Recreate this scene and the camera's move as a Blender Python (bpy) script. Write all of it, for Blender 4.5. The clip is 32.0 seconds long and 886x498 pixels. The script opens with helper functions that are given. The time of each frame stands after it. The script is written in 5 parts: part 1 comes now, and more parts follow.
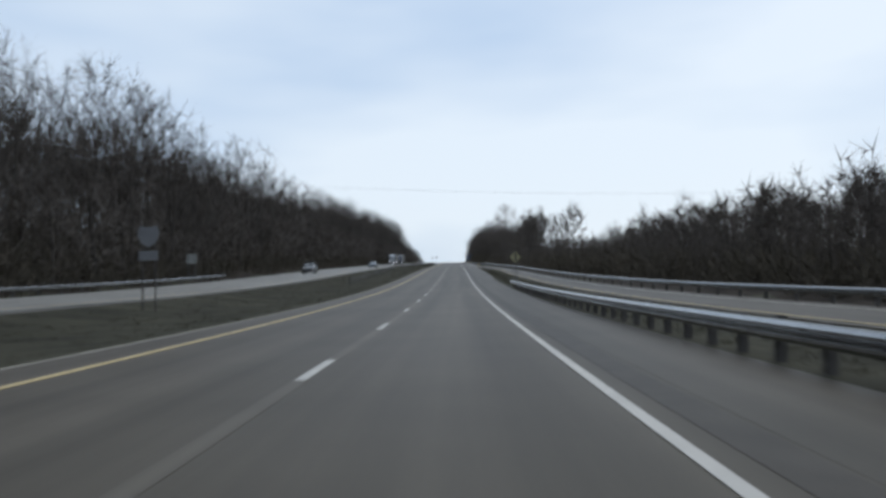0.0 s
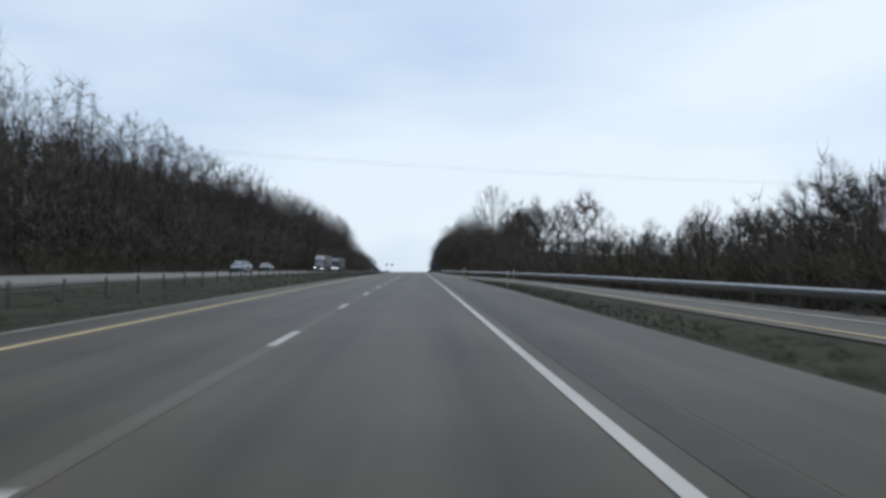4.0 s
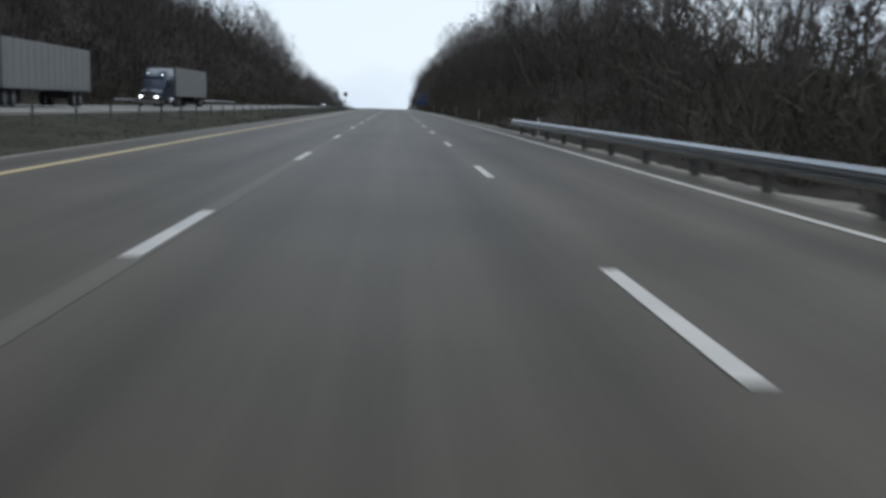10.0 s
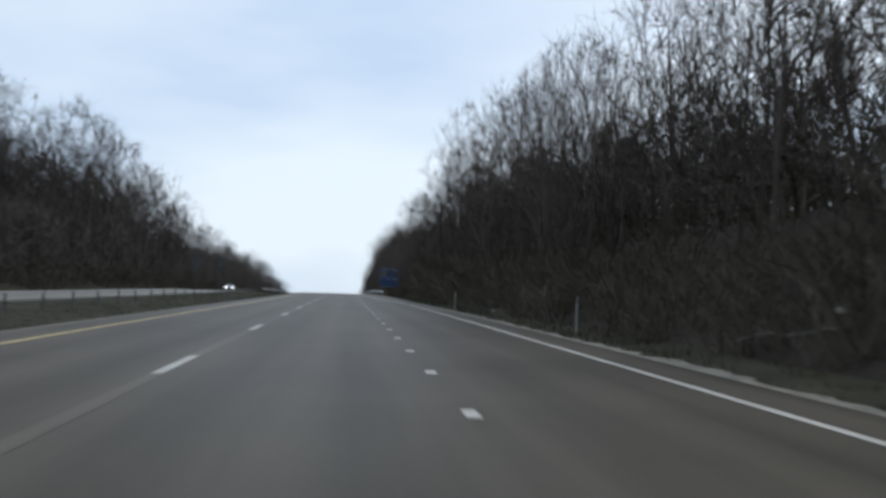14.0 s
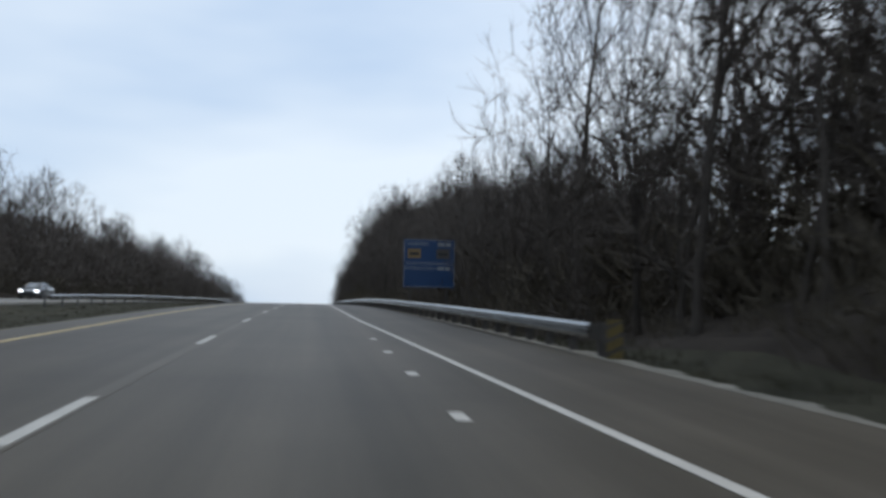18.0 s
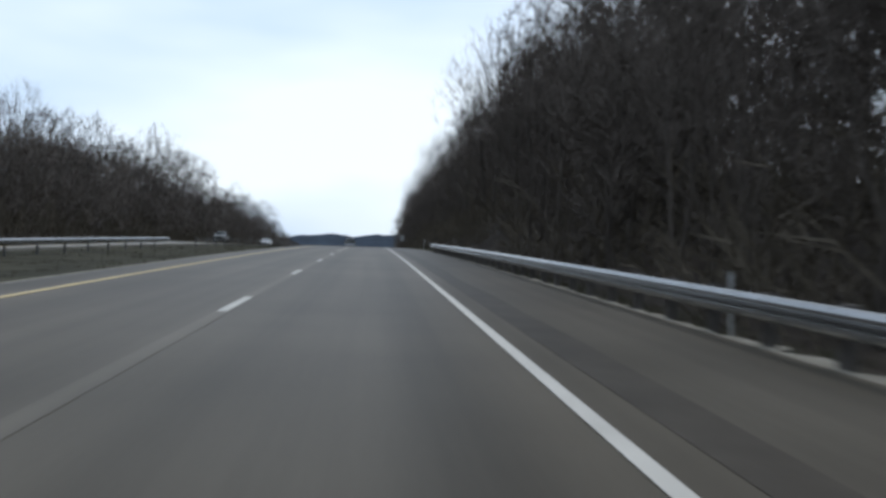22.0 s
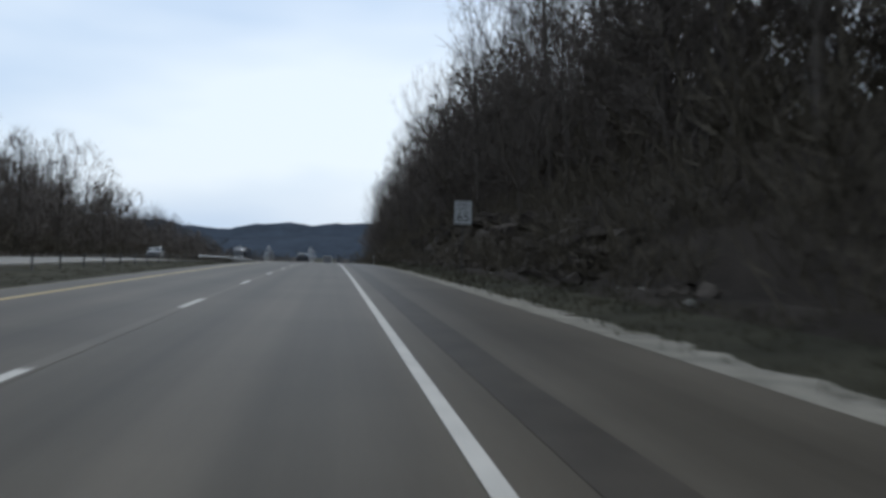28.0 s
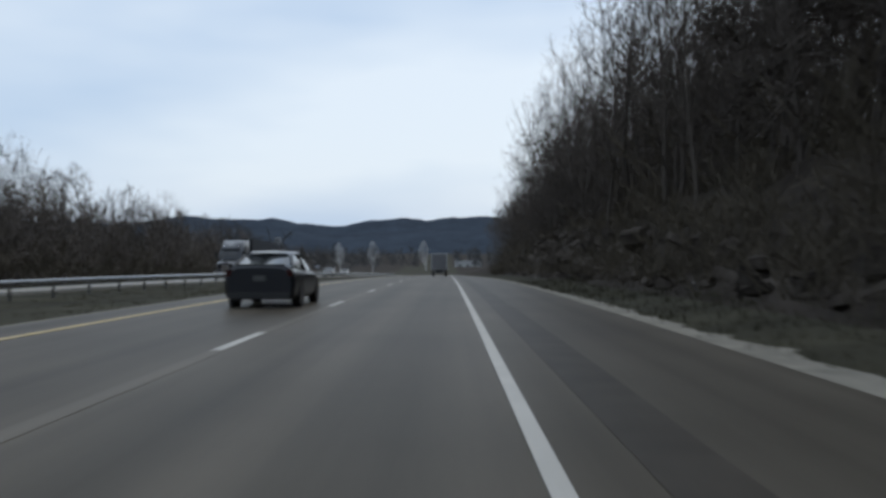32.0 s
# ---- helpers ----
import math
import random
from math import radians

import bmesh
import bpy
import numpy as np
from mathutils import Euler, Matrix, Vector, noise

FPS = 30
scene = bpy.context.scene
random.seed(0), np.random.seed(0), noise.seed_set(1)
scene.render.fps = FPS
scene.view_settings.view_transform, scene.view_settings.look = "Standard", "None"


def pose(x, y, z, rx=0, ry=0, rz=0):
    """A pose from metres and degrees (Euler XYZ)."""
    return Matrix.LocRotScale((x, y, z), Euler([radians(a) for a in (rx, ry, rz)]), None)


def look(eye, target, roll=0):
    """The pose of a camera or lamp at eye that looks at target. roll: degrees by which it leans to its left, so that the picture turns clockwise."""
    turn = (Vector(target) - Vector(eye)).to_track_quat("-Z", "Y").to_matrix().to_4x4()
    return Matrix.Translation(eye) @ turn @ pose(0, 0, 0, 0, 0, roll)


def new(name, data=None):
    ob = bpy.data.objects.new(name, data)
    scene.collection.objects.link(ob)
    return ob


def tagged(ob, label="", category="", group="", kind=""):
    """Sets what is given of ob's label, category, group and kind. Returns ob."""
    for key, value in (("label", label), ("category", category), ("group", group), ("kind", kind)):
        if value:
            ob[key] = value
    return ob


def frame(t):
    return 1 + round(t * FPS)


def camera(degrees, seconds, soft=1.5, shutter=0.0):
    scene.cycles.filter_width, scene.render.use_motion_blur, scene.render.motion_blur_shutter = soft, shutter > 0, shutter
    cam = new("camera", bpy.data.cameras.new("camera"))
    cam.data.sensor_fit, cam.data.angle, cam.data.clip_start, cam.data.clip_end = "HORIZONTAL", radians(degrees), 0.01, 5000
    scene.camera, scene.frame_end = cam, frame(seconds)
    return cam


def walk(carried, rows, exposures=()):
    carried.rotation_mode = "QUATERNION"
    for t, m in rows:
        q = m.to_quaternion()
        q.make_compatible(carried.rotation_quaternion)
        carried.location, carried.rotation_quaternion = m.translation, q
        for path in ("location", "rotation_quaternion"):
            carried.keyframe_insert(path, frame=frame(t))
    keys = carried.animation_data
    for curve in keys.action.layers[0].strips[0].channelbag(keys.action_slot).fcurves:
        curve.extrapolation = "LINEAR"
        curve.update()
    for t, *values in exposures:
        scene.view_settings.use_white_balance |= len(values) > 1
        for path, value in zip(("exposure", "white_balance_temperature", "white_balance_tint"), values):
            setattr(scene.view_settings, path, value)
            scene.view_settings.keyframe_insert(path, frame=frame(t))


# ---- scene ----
cam = camera(50.15, 32.0, soft=3.2, shutter=0.3)

# The highway runs along +y; x = 0 is the dashed line on the left of the camera's lane.
EYE_HEIGHT = 1.226
BEND = (2.96, 2.46, 2.77, 2.92, 1.1, -0.75, -0.44, -0.3, 0.38, -0.52, 0.1, -0.02, -0.62, 0.08, 0.64, -2.09, -2.68, -0.17,
        -1.19, -1.52, -1.99, -1.96, -1.01, -1.28, -1.52, -1.76, -2.05, -0.97, -0.12, 0, 0, 0, 0, 0, 0, 0)
GRID_Y = np.arange(-40.0, 1402.0, 2.0)
_bend = np.interp(GRID_Y, -40 + 40 * np.arange(len(BEND)), BEND) * 1e-4
GRADE = 0.00273 + np.concatenate([[0], np.cumsum(_bend[1:] + _bend[:-1])])
LEVEL = -0.333 + np.concatenate([[0], np.cumsum(GRADE[1:] + GRADE[:-1])])


def road_z(y):
    """Height of the highway's surface at y."""
    y = np.asarray(y, float)
    z = np.interp(y, GRID_Y, LEVEL)
    z = np.where(y > 1400, np.maximum(LEVEL[-1] - 0.04 * (y - 1400) + 0.04 / 600 * (np.clip(y, 1400, 1700) - 1400) ** 2, -14), z)
    return z


# seconds, x, y, tilt, roll, yaw
PATH = (
    (0.0, 2.02, 0.00, 92.87, 0.95, 0.84),
    (0.5, 2.04, 14.96, 94.40, 1.73, -0.91),
    (1.0, 2.04, 29.93, 94.18, 1.45, -0.92),
    (1.5, 2.12, 44.90, 94.30, 1.26, -0.65),
    (2.0, 2.19, 59.88, 94.34, -0.07, 0.14),
    (2.5, 2.21, 74.85, 93.46, -0.44, -0.52),
    (3.0, 2.25, 89.82, 93.20, -0.11, -0.61),
    (3.5, 2.22, 104.78, 93.65, -0.35, -1.53),
    (5.5, 2.16, 164.48, 92.88, -0.22, -1.24),
    (6.0, 2.17, 179.35, 92.94, 0.81, -0.62),
    (6.5, 2.17, 194.21, 93.79, 0.88, -0.89),
    (7.0, 2.16, 209.05, 94.21, 0.43, -1.64),
    (7.5, 2.18, 223.85, 93.33, 0.30, -1.55),
    (8.0, 2.20, 238.64, 89.11, 2.63, 0.88),
    (8.5, 2.12, 253.39, 92.92, 1.43, -0.33),
    (9.0, 2.09, 268.12, 92.51, 0.68, -4.42),
    (9.5, 2.04, 282.82, 89.21, -0.03, -4.03),
    (10.0, 1.96, 297.49, 83.65, -2.05, -2.95),
    (10.5, 1.92, 312.13, 94.46, 0.97, -1.59),
    (11.0, 1.94, 326.74, 98.83, 0.95, -2.72),
    (11.5, 1.96, 341.33, 99.48, 0.70, -3.11),
    (12.0, 1.96, 355.89, 97.31, 1.25, -1.75),
    (12.5, 2.12, 370.42, 95.02, 0.57, -1.11),
    (13.0, 2.28, 384.93, 95.80, -0.29, -0.69),
    (13.5, 2.34, 399.41, 96.64, -1.26, -1.17),
    (14.0, 2.41, 413.87, 94.57, -1.44, -5.89),
    (14.5, 2.42, 428.31, 94.44, -1.50, -8.55),
    (16.5, 2.51, 485.91, 93.23, -2.03, -8.76),
    (17.0, 2.52, 500.28, 92.18, -1.68, -9.23),
    (18.0, 2.25, 529.01, 94.57, -1.09, -7.80),
    (18.5, 2.12, 543.38, 94.46, -0.50, -7.62),
    (19.0, 2.00, 557.75, 94.08, 0.00, -8.60),
    (19.5, 1.93, 572.12, 93.53, -0.14, -9.03),
    (20.0, 1.91, 586.51, 93.69, -0.20, -8.68),
    (20.5, 1.93, 600.92, 93.67, -0.22, -6.74),
    (21.0, 1.94, 615.35, 94.36, 0.12, -6.63),
    (21.5, 2.04, 629.81, 91.07, -1.59, -6.87),
    (22.0, 2.13, 644.30, 90.24, -1.80, -4.33),
    (22.5, 2.21, 658.82, 89.53, 0.22, -0.35),
    (23.0, 2.29, 673.39, 94.72, 0.48, 2.52),
    (23.5, 2.33, 688.01, 93.97, -0.25, 0.79),
    (24.0, 2.39, 702.68, 94.02, -0.90, 0.75),
    (24.5, 2.38, 717.41, 91.81, -0.11, -0.59),
    (25.0, 2.37, 732.20, 91.72, 0.33, -0.13),
    (25.5, 2.40, 747.07, 92.38, -0.19, -3.35),
    (26.0, 2.43, 762.02, 90.50, -1.58, -5.77),
    (26.5, 2.43, 777.06, 89.40, -1.06, -6.14),
    (28.5, 2.84, 838.22, 89.95, -1.81, -6.82),
    (29.0, 2.84, 853.80, 90.87, -1.47, -5.82),
    (29.5, 2.91, 869.51, 90.60, -0.32, -2.77),
    (30.0, 2.98, 885.37, 90.32, -0.14, -3.78),
    (30.5, 3.00, 901.38, 90.09, -0.40, -2.37),
    (31.0, 3.02, 917.55, 89.50, -0.04, -1.30),
    (31.5, 3.04, 933.89, 88.67, 0.67, 0.34),
    (32.0, 3.06, 950.40, 89.16, -0.03, 0.25),
)
walk(cam, [(t, pose(x, y, float(road_z(y)) + EYE_HEIGHT, a, b, c)) for t, x, y, a, b, c in PATH],
     exposures=((0.0, 0.05), (3.0, 0.06), (7.0, 0.13), (9.0, 0.03), (10.0, 0.15), (11.0, -0.19), (13.0, 0.1), (14.0, 0.13), (17.0, 0.22), (19.0, -0.03), (20.0, 0.08), (22.0, 0.36), (23.0, -0.18), (25.0, 0.02), (29.0, 0.16), (32.0, 0.03)))

# ---- sky and sun: a bright, thinly overcast spring day ----
SUN_UP, SUN_TURN = radians(48), radians(35)
world = bpy.data.worlds.new("overcast_sky")
scene.world = world
world.use_nodes = True
wt = world.node_tree
wt.nodes.clear()
w_out = wt.nodes.new("ShaderNodeOutputWorld")
w_bg = wt.nodes.new("ShaderNodeBackground")
w_sky = wt.nodes.new("ShaderNodeTexSky")
w_sky.sky_type = "NISHITA"
w_sky.sun_disc = False
w_sky.sun_elevation, w_sky.sun_rotation = SUN_UP, SUN_TURN
w_sky.dust_density, w_sky.air_density = 2.0, 1.0
w_co = wt.nodes.new("ShaderNodeTexCoord")
w_map = wt.nodes.new("ShaderNodeMapping")
w_map.inputs["Scale"].default_value = (1.0, 0.7, 3.2)
w_noise = wt.nodes.new("ShaderNodeTexNoise")
w_noise.inputs["Scale"].default_value = 1.7
w_noise.inputs["Detail"].default_value = 4.0
w_noise.inputs["Roughness"].default_value = 0.45
w_ramp = wt.nodes.new("ShaderNodeValToRGB")
w_ramp.color_ramp.elements[0].position, w_ramp.color_ramp.elements[1].position = 0.39, 0.62
w_ramp.color_ramp.elements[0].color = (4.9, 6.4, 8.5, 1)
w_ramp.color_ramp.elements[1].color = (7.8, 8.8, 9.9, 1)
w_mix = wt.nodes.new("ShaderNodeMix")
w_mix.data_type = "RGBA"
w_mix.inputs["Factor"].default_value = 0.86
wt.links.new(w_co.outputs["Generated"], w_map.inputs["Vector"])
wt.links.new(w_map.outputs["Vector"], w_noise.inputs["Vector"])
wt.links.new(w_noise.outputs["Fac"], w_ramp.inputs["Fac"])
wt.links.new(w_sky.outputs["Color"], w_mix.inputs["A"])
wt.links.new(w_ramp.outputs["Color"], w_mix.inputs["B"])
wt.links.new(w_mix.outputs["Result"], w_bg.inputs["Color"])
w_bg.inputs["Strength"].default_value = 0.1
wt.links.new(w_bg.outputs["Background"], w_out.inputs["Surface"])
sun = new("sun", bpy.data.lights.new("sun", "SUN"))
sun.data.energy, sun.data.angle, sun.data.color = 0.8, radians(14), (1.0, 0.95, 0.88)
sun.matrix_world = look((0, 0, 0), (-math.sin(SUN_TURN) * math.cos(SUN_UP), -math.cos(SUN_TURN) * math.cos(SUN_UP), -math.sin(SUN_UP)))


# ---- materials ----
def material(name, colour, rough=0.8, metal=0.0, vary=0.25, scale=4.0, fine=60.0, bump=0.2, tint=None, spec=0.5, per_object=0.0, stretch=(1, 1, 1)):
    """A surface with broad stains and fine grain, in metres."""
    m = bpy.data.materials.new(name)
    m.use_nodes = True
    t = m.node_tree
    b = t.nodes["Principled BSDF"]
    b.inputs["Roughness"].default_value, b.inputs["Metallic"].default_value = rough, metal
    b.inputs["Specular IOR Level"].default_value = spec
    co = t.nodes.new("ShaderNodeTexCoord")
    mp = t.nodes.new("ShaderNodeMapping")
    mp.inputs["Scale"].default_value = stretch
    t.links.new(co.outputs["Object"], mp.inputs["Vector"])
    broad, grain = t.nodes.new("ShaderNodeTexNoise"), t.nodes.new("ShaderNodeTexNoise")
    broad.inputs["Scale"].default_value, broad.inputs["Detail"].default_value = scale, 5
    grain.inputs["Scale"].default_value, grain.inputs["Detail"].default_value = fine, 3
    for n in (broad, grain):
        t.links.new(mp.outputs["Vector"], n.inputs["Vector"])
    both = t.nodes.new("ShaderNodeMath")
    both.operation = "MULTIPLY_ADD"
    t.links.new(broad.outputs["Fac"], both.inputs[0])
    both.inputs[1].default_value = 0.65
    half = t.nodes.new("ShaderNodeMath")
    half.operation = "MULTIPLY"
    half.inputs[1].default_value = 0.35
    t.links.new(grain.outputs["Fac"], half.inputs[0])
    t.links.new(half.outputs[0], both.inputs[2])
    ramp = t.nodes.new("ShaderNodeValToRGB")
    tint = tint or colour
    ramp.color_ramp.elements[0].position, ramp.color_ramp.elements[1].position = 0.3, 0.7
    ramp.color_ramp.elements[0].color = (*[c * (1 - vary) for c in colour], 1)
    ramp.color_ramp.elements[1].color = (*[min(0.95, c * (1 + vary)) for c in tint], 1)
    t.links.new(both.outputs[0], ramp.inputs["Fac"])
    out = ramp.outputs["Color"]
    if per_object:
        info = t.nodes.new("ShaderNodeObjectInfo")
        rng = t.nodes.new("ShaderNodeMapRange")
        rng.inputs["To Min"].default_value, rng.inputs["To Max"].default_value = 1 - per_object, 1 + per_object
        t.links.new(info.outputs["Random"], rng.inputs["Value"])
        mul = t.nodes.new("ShaderNodeVectorMath")
        mul.operation = "SCALE"
        t.links.new(out, mul.inputs[0])
        t.links.new(rng.outputs["Result"], mul.inputs["Scale"])
        out = mul.outputs["Vector"]
    t.links.new(out, b.inputs["Base Color"])
    if bump:
        bp = t.nodes.new("ShaderNodeBump")
        bp.inputs["Strength"].default_value, bp.inputs["Distance"].default_value = bump, 0.02
        t.links.new(both.outputs[0], bp.inputs["Height"])
        t.links.new(bp.outputs["Normal"], b.inputs["Normal"])
    return m


def plain(name, colour, rough=0.5, metal=0.0, coat=0.0, glow=0.0):
    m = bpy.data.materials.new(name)
    m.use_nodes = True
    b = m.node_tree.nodes["Principled BSDF"]
    b.inputs["Base Color"].default_value = (*colour, 1)
    b.inputs["Roughness"].default_value, b.inputs["Metallic"].default_value, b.inputs["Coat Weight"].default_value = rough, metal, coat
    if glow:
        b.inputs["Emission Color"].default_value = (*colour, 1)
        b.inputs["Emission Strength"].default_value = glow
    return m


def asphalt(name, colour, tracks):
    """Worn asphalt: grain, blotches, long streaks along the road and paler wheel paths; tracks: their spacing."""
    m = material(name, colour, rough=0.42, vary=0.22, scale=0.22, fine=24, bump=0.04, stretch=(1, 1, 1), spec=0.02)
    t = m.node_tree
    b = t.nodes["Principled BSDF"]
    src = b.inputs["Base Color"].links[0].from_socket
    co = t.nodes.new("ShaderNodeTexCoord")
    mp = t.nodes.new("ShaderNodeMapping")
    mp.inputs["Scale"].default_value = (1.6, 0.015, 1)
    t.links.new(co.outputs["Object"], mp.inputs["Vector"])
    n = t.nodes.new("ShaderNodeTexNoise")
    n.inputs["Scale"].default_value, n.inputs["Detail"].default_value = 1.0, 4
    t.links.new(mp.outputs["Vector"], n.inputs["Vector"])
    sep = t.nodes.new("ShaderNodeSeparateXYZ")
    t.links.new(co.outputs["Object"], sep.inputs["Vector"])
    wave = t.nodes.new("ShaderNodeMath")
    wave.operation = "MULTIPLY"
    wave.inputs[1].default_value = 2 * math.pi / tracks
    t.links.new(sep.outputs["X"], wave.inputs[0])
    cosn = t.nodes.new("ShaderNodeMath")
    cosn.operation = "COSINE"
    t.links.new(wave.outputs[0], cosn.inputs[0])
    mad = t.nodes.new("ShaderNodeMath")
    mad.operation = "MULTIPLY_ADD"
    t.links.new(cosn.outputs[0], mad.inputs[0])
    mad.inputs[1].default_value, mad.inputs[2].default_value = 0.10, 0.50
    add = t.nodes.new("ShaderNodeMath")
    add.operation = "MULTIPLY_ADD"
    t.links.new(n.outputs["Fac"], add.inputs[0])
    add.inputs[1].default_value = 1.0
    t.links.new(mad.outputs[0], add.inputs[2])
    mul = t.nodes.new("ShaderNodeVectorMath")
    mul.operation = "SCALE"
    t.links.new(src, mul.inputs[0])
    t.links.new(add.outputs[0], mul.inputs["Scale"])
    t.links.new(mul.outputs["Vector"], b.inputs["Base Color"])
    return m


ASPHALT = asphalt("grey_asphalt", (0.083, 0.072, 0.057), 1.83)
SHOULDER = asphalt("shoulder_asphalt", (0.083, 0.073, 0.059), 9.0)
PALE_ROAD = asphalt("pale_concrete_road", (0.235, 0.226, 0.208), 1.83)
SEAL = material("dark_sealed_strip", (0.052, 0.045, 0.037), rough=0.45, vary=0.3, scale=1.5, fine=30, spec=0.03, bump=0.05)
JOINT = asphalt("pale_joint", (0.112, 0.099, 0.080), 0.37)
WHITE_PAINT = material("white_road_paint", (0.42, 0.40, 0.36), rough=0.6, vary=0.18, scale=1.2, fine=40, bump=0.1)
YELLOW_PAINT = material("yellow_road_paint", (0.46, 0.35, 0.16), rough=0.6, vary=0.2, scale=1.2, fine=40, bump=0.1)
GRASS = material("winter_grass", (0.029, 0.029, 0.019), rough=1.0, vary=0.45, scale=0.35, fine=14, bump=0.8, tint=(0.044, 0.041, 0.028), spec=0.1)
LITTER = material("leaf_litter", (0.032, 0.026, 0.021), rough=1.0, vary=0.5, scale=0.5, fine=9, bump=1.0, spec=0.1)
GRAVEL = material("pale_gravel", (0.205, 0.19, 0.158), rough=1.0, vary=0.4, scale=1.5, fine=35, bump=0.8, spec=0.2)
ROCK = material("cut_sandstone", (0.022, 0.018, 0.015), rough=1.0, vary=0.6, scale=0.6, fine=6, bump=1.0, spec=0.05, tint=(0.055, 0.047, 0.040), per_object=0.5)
BARK = material("grey_brown_bark", (0.075, 0.064, 0.055), rough=0.95, vary=0.35, scale=1.2, fine=18, bump=0.5, spec=0.15, per_object=0.3)
TWIG = material("bare_twigs", (0.108, 0.092, 0.080), rough=0.95, vary=0.25, scale=0.4, fine=3, bump=0, spec=0.1, per_object=0.25)
BRUSH = material("dry_brush", (0.074, 0.062, 0.049), rough=1.0, vary=0.4, scale=0.3, fine=3, bump=0, tint=(0.100, 0.085, 0.064), spec=0.1)
GALVANISED = material("galvanised_steel", (0.26, 0.26, 0.257), rough=0.27, metal=0.95, vary=0.15, scale=2.0, fine=20, bump=0.1, per_object=0.08)
POST_WOOD = material("weathered_post", (0.07, 0.062, 0.055), rough=0.9, vary=0.35, scale=5, fine=40, per_object=0.25)
POST_STEEL = material("dull_steel_post", (0.09, 0.09, 0.09), rough=0.6, metal=0.3, vary=0.2, scale=6, fine=40, per_object=0.2)
# bark and twigs of the valley trees, with distance haze mixed into the grey
HAZE_GREY_WOOD = material("haze_grey_far_woods", (0.088, 0.088, 0.088), rough=1.0, vary=0.25, scale=0.1, fine=1.0, bump=0, spec=0.0)
# the blue-grey stands in for the haze before the far ridges
RIDGE = material("haze_blue_ridge", (0.046, 0.057, 0.073), rough=1.0, vary=0.25, scale=0.012, fine=0.08, bump=0.0, spec=0.0)


# ---- making meshes ----
def mesh(name, verts, faces, mats=(), index=None, smooth=False):
    me = bpy.data.meshes.new(name)
    me.from_pydata(np.asarray(verts).tolist() if isinstance(verts, np.ndarray) else verts, [], faces.tolist() if isinstance(faces, np.ndarray) else faces)
    for m in mats if isinstance(mats, (tuple, list)) else (mats,):
        me.materials.append(m)
    if index is not None:
        me.polygons.foreach_set("material_index", np.asarray(index, np.int32))
    if smooth:
        me.polygons.foreach_set("use_smooth", np.ones(len(me.polygons), bool))
    me.update()
    return me


def bm_mesh(name, bm, mat, smooth=False):
    me = bpy.data.meshes.new(name)
    bm.normal_update()
    bm.to_mesh(me)
    bm.free()
    me.materials.append(mat)
    if smooth:
        me.polygons.foreach_set("use_smooth", np.ones(len(me.polygons), bool))
    return me


def piece(name, me, parent, m=None, label=""):
    """One mesh object under a thing or a part."""
    ob = new(name, me)
    ob.parent = parent
    if m is not None:
        ob.matrix_basis = m
    return tagged(ob, label)


def at(y, x, dz=0.0, turn=0.0):
    """A pose on the road's own slope."""
    g = float(np.interp(y, GRID_Y, GRADE))
    return Matrix.Translation((x, y, float(road_z(y)) + dz)) @ Euler((math.atan(g), 0, turn)).to_matrix().to_4x4()


def box(bm, x0, x1, y0, y1, z0, z1, bevel=0.0):
    r = bmesh.ops.create_cube(bm, size=1.0)
    bmesh.ops.transform(bm, verts=r["verts"], matrix=Matrix.Translation(((x0 + x1) / 2, (y0 + y1) / 2, (z0 + z1) / 2)) @ Matrix.Diagonal((x1 - x0, y1 - y0, z1 - z0, 1)))
    if bevel:
        es = list({e for v in r["verts"] for e in v.link_edges})
        bmesh.ops.bevel(bm, geom=es, offset=bevel, segments=2, affect="EDGES", clamp_overlap=True)
    return bm


def box_mesh(name, mat, *size, bevel=0.0):
    return bm_mesh(name, box(bmesh.new(), *size, bevel=bevel), mat)


def strip(name, left, right, y0, y1, dz, mat, step=4.0, skirt=0.12, wear=0.0, kind="structure", label="", category=""):
    """A band that follows the road between two lines x(y)."""
    ys = np.linspace(y0, y1, max(2, int((y1 - y0) / step) + 1))
    l = np.array([left(y) if callable(left) else left for y in ys], float)
    r = np.array([right(y) if callable(right) else right for y in ys], float)
    if wear:
        rs = np.random.RandomState(int(abs(y0 * 7 + dz * 1000 + l[0] * 13)) % 100000)
        r = r + rs.normal(0, wear, len(ys))
    d = np.array([dz(y) if callable(dz) else dz for y in ys], float)
    z = road_z(ys) + d
    V = np.concatenate([np.stack([l, ys, z - skirt], 1), np.stack([l, ys, z], 1), np.stack([r, ys, z], 1), np.stack([r, ys, z - skirt], 1)])
    n = len(ys)
    i = np.arange(n - 1)
    F = np.concatenate([np.stack([k * n + i, (k + 1) * n + i, (k + 1) * n + i + 1, k * n + i + 1], 1) for k in range(3)])
    ob = new(name, mesh(name, V, F, mat))
    return tagged(ob, label, category, kind=kind)


# ---- lines of the plan: x at a given y ----
def ramp_left(y):
    return float(np.interp(y, (-60, 0, 120, 187, 282), (13.6, 12.5, 10.5, 10.1, 3.66)))


def ramp_right(y):
    return float(np.interp(y, (-60, 0, 125, 187, 228, 255, 282, 345), (21, 18.2, 14.4, 13.0, 11.4, 9.3, 8.0, 7.9)))


def edge_line(y):
    return float(np.interp(y, (240, 278, 475, 490, 545, 565, 588), (8.0, 7.05, 7.0, 6.6, 4.55, 3.9, 3.66)))


